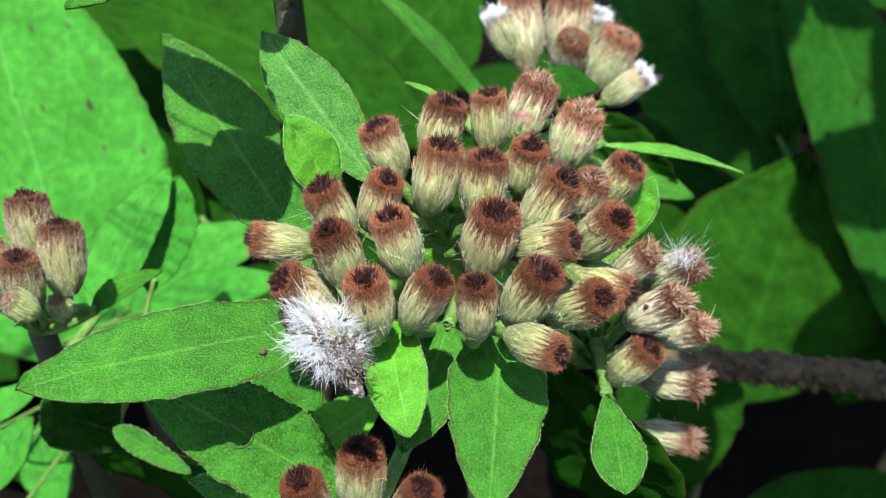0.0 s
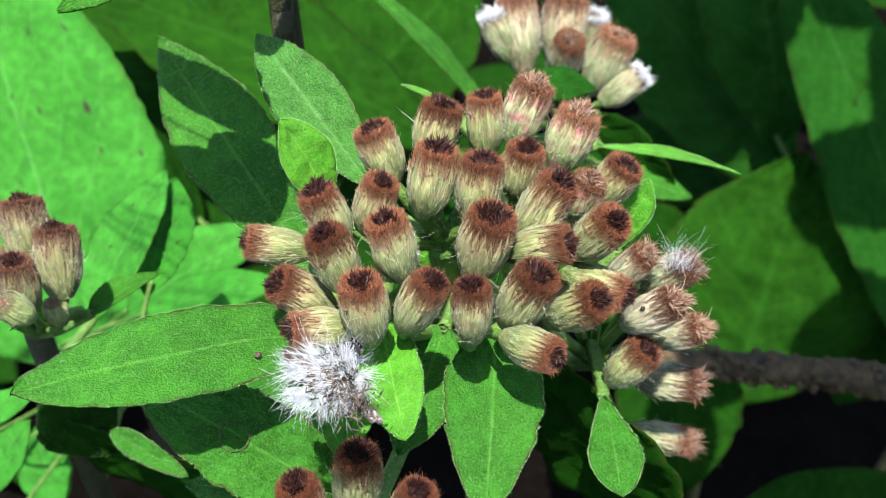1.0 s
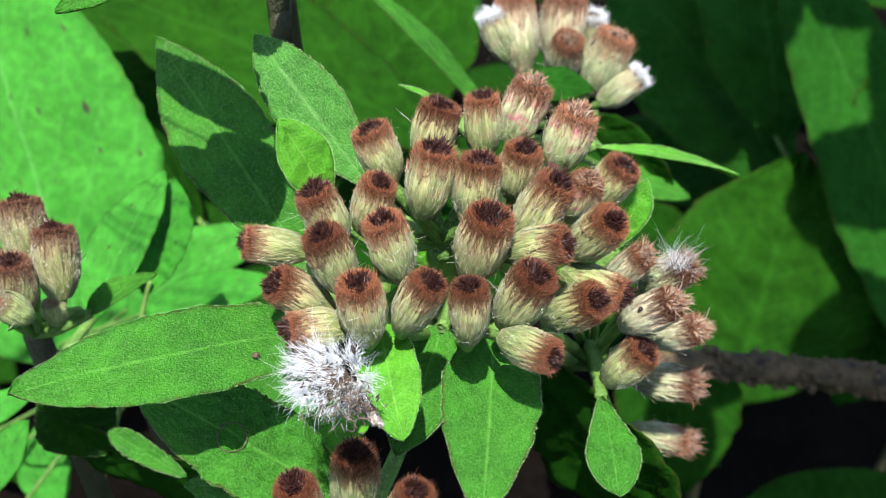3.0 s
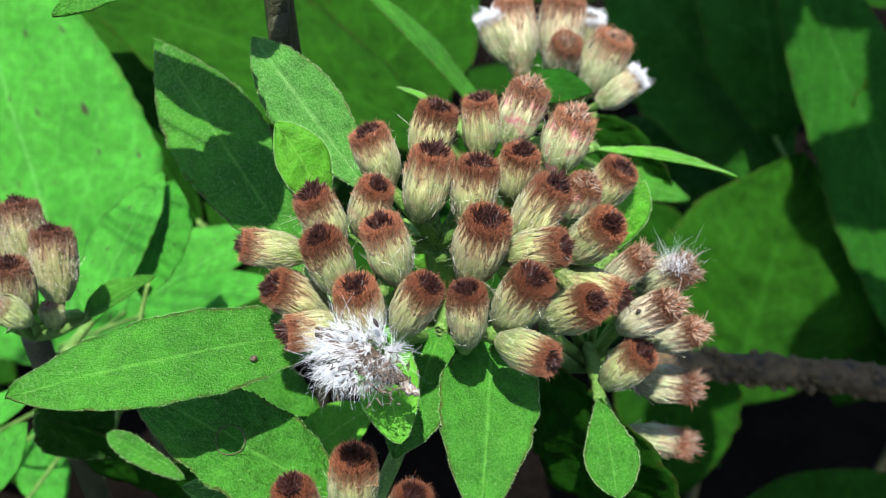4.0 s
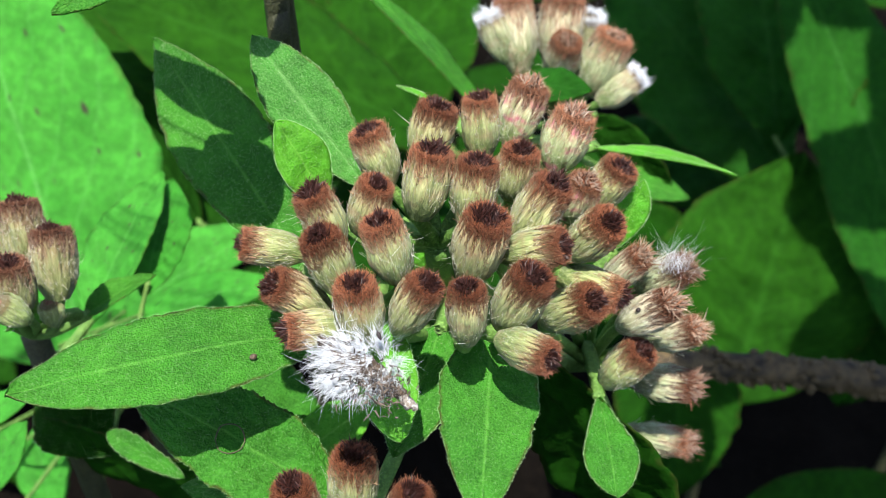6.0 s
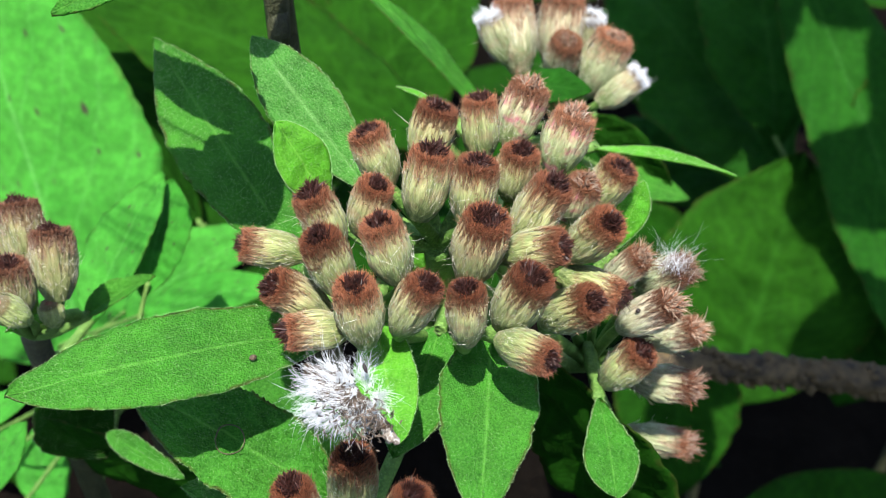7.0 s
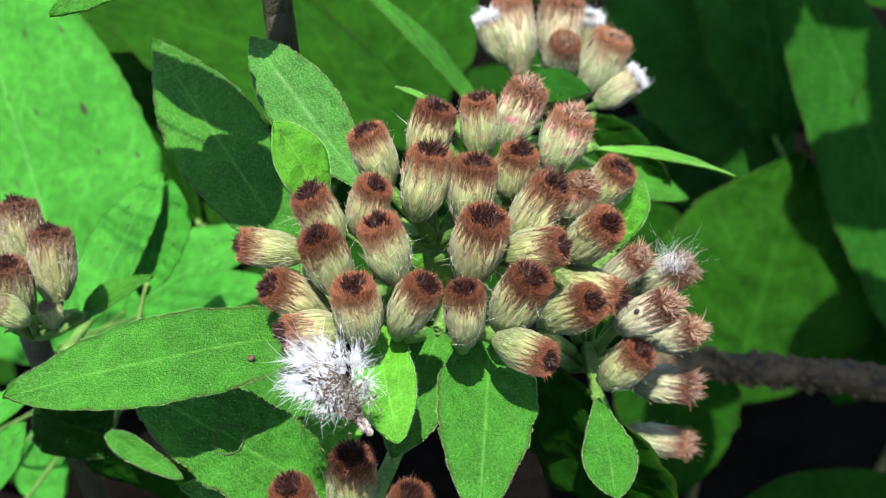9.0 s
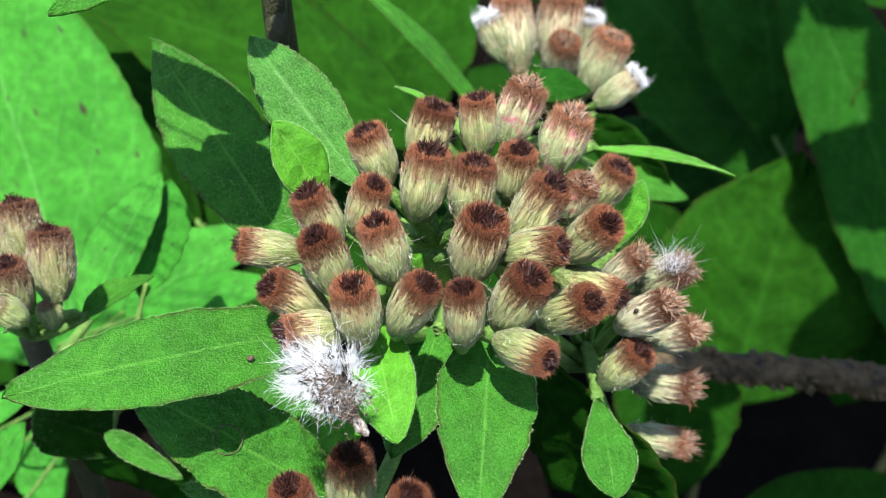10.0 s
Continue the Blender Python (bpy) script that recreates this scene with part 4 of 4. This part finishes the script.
leaf(weed, (0.077, 0.1773, 0.2194), (0.0752, 0.1217, 0.1963), (0.101, -0.199, 0.975), 0.04074, SHADE_DEEP_GREEN, widest=0.5, join=M, teeth=0.01)
leaf(weed, (0.0741, 0.0912, 0.2226), (0.1457, 0.0996, 0.2302), (0.101, -0.199, 0.975), 0.02927, SHADE_DEEP_GREEN, widest=0.5, join=M, teeth=0.0)

N = Vector((0.1987, 0.2214, 0.1918))
weed, N = broad_plant(N.x, N.y, N.z, "tall broad-leaved plant with drooping leaves")
# A lighter green offsets the cast shade on the first three leaves.
leaf(weed, (0.1205, 0.2505, 0.2046), (0.0533, 0.265, 0.2176), (0, -0.2, 0.98), 0.04119, SHADE_MID_GREEN, widest=0.5, join=N, teeth=0.01)
leaf(weed, (0.128, 0.238, 0.2202), (0.0615, 0.2982, 0.2744), (0, -0.2, 0.98), 0.07064, SHADE_MID_GREEN, widest=0.5, join=N, teeth=0.01)
leaf(weed, (0.1184, 0.2342, 0.2437), (0.1065, 0.2962, 0.2995), (0, -0.2, 0.98), 0.05167, SHADE_MID_GREEN, widest=0.5, join=N, teeth=0.01)
leaf(weed, (0.1429, 0.1808, 0.2495), (0.1565, 0.2345, 0.2978), (0, -0.2, 0.98), 0.04336, SHADE_DEEP_GREEN, widest=0.5, join=N, teeth=0.01)
leaf(weed, (0.1565, 0.2009, 0.2272), (0.132, 0.1547, 0.1991), (0, -0.2, 0.98), 0.04174, SHADE_DEEP_GREEN, widest=0.5, join=N, teeth=0.01)

# ---------------------------------------------------------------- bush added beside the view, mostly unseen, to shade what stands behind
shade_shrub = plant("shade_shrub", "added leafy branches, mostly out of view, that shade the plants", 0.62, 0.30)
tube("trunk", shade_shrub, [(0.62, 0.30, -0.02), (0.61, 0.29, 0.25), (0.56, 0.27, 0.48), (0.44, 0.25, 0.60)], 0.012, 0.006, STEM_BROWN, 10)
FORK, EAST, FAR = Vector((0.44, 0.25, 0.60)), Vector((0.19, 0.09, 0.60)), Vector((0.14, 0.24, 0.62))
tube("bough", shade_shrub, [FORK, (0.28, 0.26, 0.63), FAR], 0.005, 0.002, STEM_BROWN, 8)
tube("bough", shade_shrub, [FORK, (0.30, 0.16, 0.61), EAST], 0.005, 0.002, STEM_BROWN, 8)


def shade_leaf(at, length, width, turn, join):
    """An unseen leaf added to cast shade, held flat to the sun."""
    at = Vector(at)
    a = Vector((1, 0, 0))
    a = (a - SUN * a.dot(SUN)).normalized()
    a = Matrix.Rotation(radians(turn), 3, SUN) @ a
    leaf(shade_shrub, at - a * length / 2, at + a * length / 2, SUN, width, SHADE_DEEP_GREEN, widest=0.5, join=join, stalk=0.0001, blunt=0.5)


# Lightest of the shade greens, picked to brighten the sunlit patch here.
leaf(shade_shrub, (0.1112, 0.2603, 0.3143), (0.1637, 0.1419, 0.2144), (-0.101, -0.256, 0.961), 0.04065, SHADE_MID_GREEN, widest=0.5, teeth=0.03, join=EAST, stalk=0.0006, blunt=0.6)
shade_leaf((0.1276, 0.1635, 0.6035), 0.036, 0.0220, 8, EAST)
shade_leaf((0.0614, 0.1773, 0.5844), 0.06, 0.03, 20, FAR)
shade_leaf((0.0858, 0.1917, 0.5973), 0.08, 0.06, -15, FAR)
shade_leaf((0.0718, 0.17, 0.5659), 0.09, 0.05, 25, FAR)
shade_leaf((0.0835, 0.168, 0.588), 0.07, 0.05, 60, FAR)
shade_leaf((0.043, 0.159, 0.5798), 0.07, 0.04, 40, FAR)
shade_leaf((0.1276, 0.1178, 0.5624), 0.046, 0.031, 5, EAST)
shade_leaf((0.1251, 0.0847, 0.5206), 0.036, 0.030, 5, EAST)
shade_leaf((0.0711, 0.0785, 0.442), 0.042, 0.024, 85, EAST)
shade_leaf((0.084, 0.0902, 0.4525), 0.020, 0.012, 10, EAST)
shade_leaf((0.1387, 0.1426, 0.5847), 0.061, 0.0225, 88, EAST)
shade_leaf((0.0601, 0.0245, 0.5222), 0.030, 0.014, -5, EAST)
shade_leaf((0.1795, 0.1441, 0.4627), 0.06, 0.05, -30, EAST)
shade_leaf((0.2153, 0.153, 0.4707), 0.07, 0.06, 60, EAST)
shade_leaf((0.1, 0.0405, 0.475), 0.06, 0.026, 0, EAST)
shade_leaf((0.1606, 0.1579, 0.4693), 0.05, 0.05, 0, EAST)
shade_leaf((0.1853, 0.1818, 0.4698), 0.05, 0.05, 0, EAST)
shade_leaf((0.0833, 0.0232, 0.5209), 0.030, 0.014, -5, EAST)

# ---------------------------------------------------------------- low undergrowth
BARE = [(-0.006, 0.2092, 0.0732), (0.0338, 0.2037, 0.0682), (-0.1674, 0.2074, 0.0716)]


def undergrowth():
    rng = random.Random(8)
    verts, faces, uvs = [], [], []
    for k in range(170):
        length = rng.uniform(0.05, 0.10)
        v, f, uv = leaf_shape(length, length * rng.uniform(0.4, 0.6), 0.08, 0.1, 0.45, 0.0, 0.04, 900 + k, 12, 3)
        m = Matrix.Translation((rng.uniform(-0.33, 0.36), rng.uniform(0.02, 0.62), rng.uniform(0.02, 0.11))) @ pose(0, 0, 0, rng.uniform(-25, 25), rng.uniform(-25, 25), rng.uniform(0, 360))
        if m.translation.x > 0.1 and m.translation.y < 0.32:
            continue
        if min((m.translation - Vector(q)).xy.length for q in BARE) < 0.075:
            continue
        n0 = len(verts)
        verts += [m @ Vector(q) for q in v]
        faces += [tuple(n0 + i for i in q) for q in f]
        uvs += uv
    return verts, faces, uvs


tagged(new("undergrowth", mesh_of("undergrowth", *undergrowth(), SHADE_DEEP_GREEN)), "low dark green leaves close to the soil", "undergrowth", kind="stuff")

# ---------------------------------------------------------------- dead twig
twig = tagged(new("dead_twig"), "knobbly weathered grey-brown twig among the plants", "twig")
twig.location = (0.0556, 0.0747, 0.3289)
tube("bark", twig, [(0.0443, 0.0744, 0.3313), (0.0629, 0.0747, 0.3289), (0.0818, 0.0748, 0.3263), (0.0957, 0.0742, 0.3244), (0.12, 0.074, 0.3215)], 0.0030, 0.0036, TWIG, 14, 0.3, 12)
twig_rng = random.Random(4)
knob = mesh_of("bud", *seed_shape(0.0026, 0.0015, (0, 0, 0.0004), (0.2, 0, 1)), TWIG)
for k in range(130):
    t = twig_rng.random()
    spot = Vector((0.0554, 0.0746, 0.3301)).lerp(Vector((0.1035, 0.0742, 0.323)), t)
    side = pose(0, 0, 0, twig_rng.uniform(0, 360), 0, 0) @ Vector((0, 0, 1))
    bud = part("bud", knob, twig)
    bud.matrix_basis = Matrix.Translation(spot + side * 0.0030 - twig.location) @ Vector((0, 0, 1)).rotation_difference(side + Vector((twig_rng.uniform(0.2, 0.9), 0, 0))).to_matrix().to_4x4()


# ---------------------------------------------------------------- the larva under its coat of seed fluff
def larva_body():
    verts, faces, uvs = [], [], []
    rings, sides = 18, 12
    for i in range(rings + 1):
        s = i / rings
        r = 0.0018 * math.sin(math.pi * min(0.97, 0.06 + s * 0.94)) ** 0.6 * (1 + 0.12 * math.sin(s * 44))
        for k in range(sides):
            a = 2 * math.pi * k / sides
            verts.append((-0.004 + 0.0085 * s, 0.002 - 0.0055 * s + r * math.cos(a), r * math.sin(a) - 0.0006))
            uvs.append((k / sides, s))
    for i in range(rings):
        for k in range(sides):
            k2 = (k + 1) % sides
            faces.append((i * sides + k, i * sides + k2, (i + 1) * sides + k2, (i + 1) * sides + k))
    faces.append(tuple(range(sides - 1, -1, -1)))
    faces.append(tuple(rings * sides + k for k in range(sides)))
    return verts, faces, uvs


def fluff_items(rng, tufts):
    items = []
    for _ in range(tufts):
        a, r = rng.random() * 6.283, math.sqrt(rng.random())
        x, y = 0.0038 * r * math.cos(a) + 0.0001, (0.0031 if math.sin(a) > 0 else 0.0030) * r * math.sin(a) - 0.0005
        z = 0.0022 * math.sqrt(max(0.0, 1 - r * r)) * rng.uniform(0.2, 1.0)
        if x > -0.0006 and y < 0.0004 and rng.random() < 0.2:
            continue
        out = Vector((x * 1.2 - 0.0022, y * 1.1 - 0.0004, z * 0.45)) + Vector((rng.uniform(-1, 1), rng.uniform(-1, 1), rng.uniform(-0.7, 0.8))) * 0.0013
        if x > 0.0016:
            out += Vector((-0.001, 0.002 if y > 0 else 0.0, 0.001))
        out.normalize()
        for _ in range(rng.randint(13, 24)):
            d = out + Vector((rng.gauss(0, 0.19), rng.gauss(0, 0.19), rng.gauss(0, 0.19)))
            items.append((Vector((x, y, z)) + Vector((rng.uniform(-1, 1), rng.uniform(-1, 1), 0)) * 0.0003, d, rng.uniform(0.0008, 0.0028) * (0.95 if x < 0 else 0.85) * (0.72 if y < -0.0012 else 1.0) * (1.8 if rng.random() < 0.12 else 1.0), rng.uniform(0.000012, 0.000033), rng.uniform(-1.3, 1.3)))
    return items


def debris_items(rng, count):
    items = []
    for _ in range(count):
        t = 1 - 0.9 * rng.random() ** 1.6
        root = Vector((-0.0005 + 0.0036 * t + rng.gauss(0, 0.0009) * (2.0 - t), -0.0002 - 0.0030 * t + rng.gauss(0, 0.0009) * (2.0 - t), 0.0027 - 0.0005 * t + rng.uniform(-0.0006, 0.0008)))
        d = Vector((rng.gauss(0.2, 1), rng.gauss(-0.4, 1), rng.uniform(0.0, 1.3)))
        items.append((root, d, rng.uniform(0.0003, 0.0011), rng.uniform(0.00003, 0.00013), rng.uniform(-0.5, 0.5)))
    return items


def tail_shape():
    """The ringed, lumpy end of the body."""
    v, f, uv = seed_shape(0.0023, 0.00125, (0, 0, 0), (1, -0.75, 0.1))
    d = Vector((1, -0.75, 0.1)).normalized()
    out = []
    for q in v:
        q = Vector(q)
        core = d * q.dot(d)
        swell = 1 + 0.22 * math.sin(q.dot(d) * 9500) + 0.35 * noise.noise(q * 2600)
        out.append(core + (q - core) * swell + Vector((0.0046, -0.0041, 0.0009)))
    return out, f, uv


larva = tagged(new("fluff_covered_larva"), "larva hidden under white seed fluff and brown debris", "insect")
larva.empty_display_size = 0.005
bug_rng = random.Random(21)
part("body", mesh_of("body", *larva_body(), STEM_BROWN), larva, label="grey-brown segmented body")
part("seed_fluff", mesh_of("seed_fluff", *spikes(bug_rng, fluff_items(bug_rng, 112), 3, 4), WHITE), larva, label="white radiating seed hairs")
part("debris", mesh_of("debris", *spikes(bug_rng, debris_items(bug_rng, 230), 4, 3), GREY), larva, label="brown and grey plant scraps")
part("tail", mesh_of("tail", *tail_shape(), PALE), larva, label="pale segmented tail tip")
part("seed", mesh_of("seed", *seed_shape(0.0011, 0.00042, (0.0022, 0.0027, 0.0036), (-0.4, 1, 0.1)), BLACK), larva, label="small black seed")


def motions():
    walk(larva, [
        (0, pose(-0.01293, -0.01255, 0.45044, 24.4, 45.1, 14.0)),
        (0.4, pose(-0.01279, -0.01259, 0.45033, 24.4, 45.1, 14.0)),
        (0.6, pose(-0.01280, -0.01271, 0.45014, 26.8, 40.9, 15.4)),
        (0.7, pose(-0.01287, -0.01331, 0.45022, 27.8, 36.6, 17.4)),
        (0.8, pose(-0.01315, -0.01559, 0.44811, 38.3, 17.4, 25.6)),
        (0.9, pose(-0.01275, -0.01537, 0.44785, 43.9, 15.8, 20.0)),
        (1, pose(-0.01195, -0.01489, 0.44796, 43.8, 14.7, 13.7)),
        (1.2, pose(-0.01184, -0.01469, 0.44817, 43.2, 12.4, 8.7)),
        (1.5, pose(-0.01155, -0.01434, 0.44853, 42.5, 11.3, -0.5)),
        (2, pose(-0.01113, -0.01454, 0.44837, 41.1, 9.3, -10.5)),
        (2.5, pose(-0.01016, -0.01419, 0.44875, 41.1, 9.3, -10.5)),
        (2.6, pose(-0.01157, -0.01519, 0.44784, 41.6, 6.7, -7.5)),
        (2.7, pose(-0.01154, -0.01526, 0.44776, 41.7, 5.3, -6.0)),
        (3.2, pose(-0.01070, -0.01417, 0.44870, 42.0, 1.3, -1.5)),
        (3.8, pose(-0.01001, -0.01309, 0.44961, 41.8, -4.0, 4.5)),
        (3.9, pose(-0.00997, -0.01353, 0.44921, 41.4, -8.0, 9.0)),
        (4, pose(-0.00827, -0.01288, 0.44978, 41.8, -4.0, 4.5)),
        (4.1, pose(-0.00898, -0.01321, 0.44947, 41.8, -4.0, 4.5)),
        (4.3, pose(-0.00996, -0.01409, 0.44866, 41.6, -6.7, 7.5)),
        (4.5, pose(-0.01048, -0.01494, 0.44786, 41.3, -8.7, 9.7)),
        (4.7, pose(-0.01189, -0.01627, 0.44672, 41.4, -8.0, 9.0)),
        (4.8, pose(-0.01254, -0.01706, 0.44603, 41.7, -5.3, 6.0)),
        (4.9, pose(-0.00969, -0.01526, 0.44767, 41.9, 2.7, -3.0)),
        (5, pose(-0.00994, -0.01525, 0.44770, 41.9, 3.3, -3.7)),
        (5.3, pose(-0.01046, -0.01494, 0.44800, 42.0, 0.7, -0.7)),
        (5.5, pose(-0.00925, -0.01428, 0.44859, 41.7, -5.3, 6.0)),
        (5.6, pose(-0.00798, -0.01336, 0.44941, 42.0, -0.7, 0.7)),
        (5.7, pose(-0.00763, -0.01357, 0.44922, 42.0, -2.0, 2.2)),
        (6.2, pose(-0.00853, -0.01383, 0.44896, 42.0, -1.3, 1.5)),
        (6.8, pose(-0.00920, -0.01405, 0.44872, 42.0, -0.0, 0.0)),
        (6.9, pose(-0.00985, -0.01527, 0.44763, 42.0, 2.0, -2.2)),
        (7, pose(-0.00956, -0.01593, 0.44703, 42.0, 0.7, -0.7)),
        (7.1, pose(-0.00974, -0.01593, 0.44706, 42.0, -0.0, 0.0)),
        (7.2, pose(-0.00961, -0.01538, 0.44758, 42.0, -1.3, 1.5)),
        (7.3, pose(-0.00929, -0.01494, 0.44801, 42.0, -0.0, 0.0)),
        (7.4, pose(-0.00848, -0.01464, 0.44832, 41.9, 2.7, -3.0)),
        (7.5, pose(-0.00931, -0.01484, 0.44817, 41.8, 4.0, -4.5)),
        (7.6, pose(-0.00996, -0.01490, 0.44807, 41.8, 4.0, -4.5)),
        (7.8, pose(-0.00841, -0.01422, 0.44859, 41.7, 5.3, -6.0)),
        (8, pose(-0.01037, -0.01473, 0.44804, 41.6, 6.7, -7.5)),
        (8.5, pose(-0.01017, -0.01472, 0.44804, 41.6, 6.0, -6.7)),
        (8.6, pose(-0.01036, -0.01469, 0.44808, 41.6, 6.7, -7.5)),
        (8.8, pose(-0.01155, -0.01505, 0.44779, 18.6, 11.9, -13.6)),
        (9, pose(-0.01072, -0.01471, 0.44811, 18.9, 10.6, -12.0)),
        (9.2, pose(-0.01081, -0.01469, 0.44808, 18.9, 10.6, -12.0)),
        (9.4, pose(-0.01182, -0.01484, 0.44789, 18.6, 11.9, -13.6)),
        (9.5, pose(-0.01012, -0.01431, 0.44834, 19.1, 9.3, -10.5)),
        (9.8, pose(-0.01137, -0.01489, 0.44780, 18.9, 10.6, -12.0)),
        (10, pose(-0.01104, -0.01468, 0.44799, 18.9, 10.6, -12.0)),
    ])


motions()
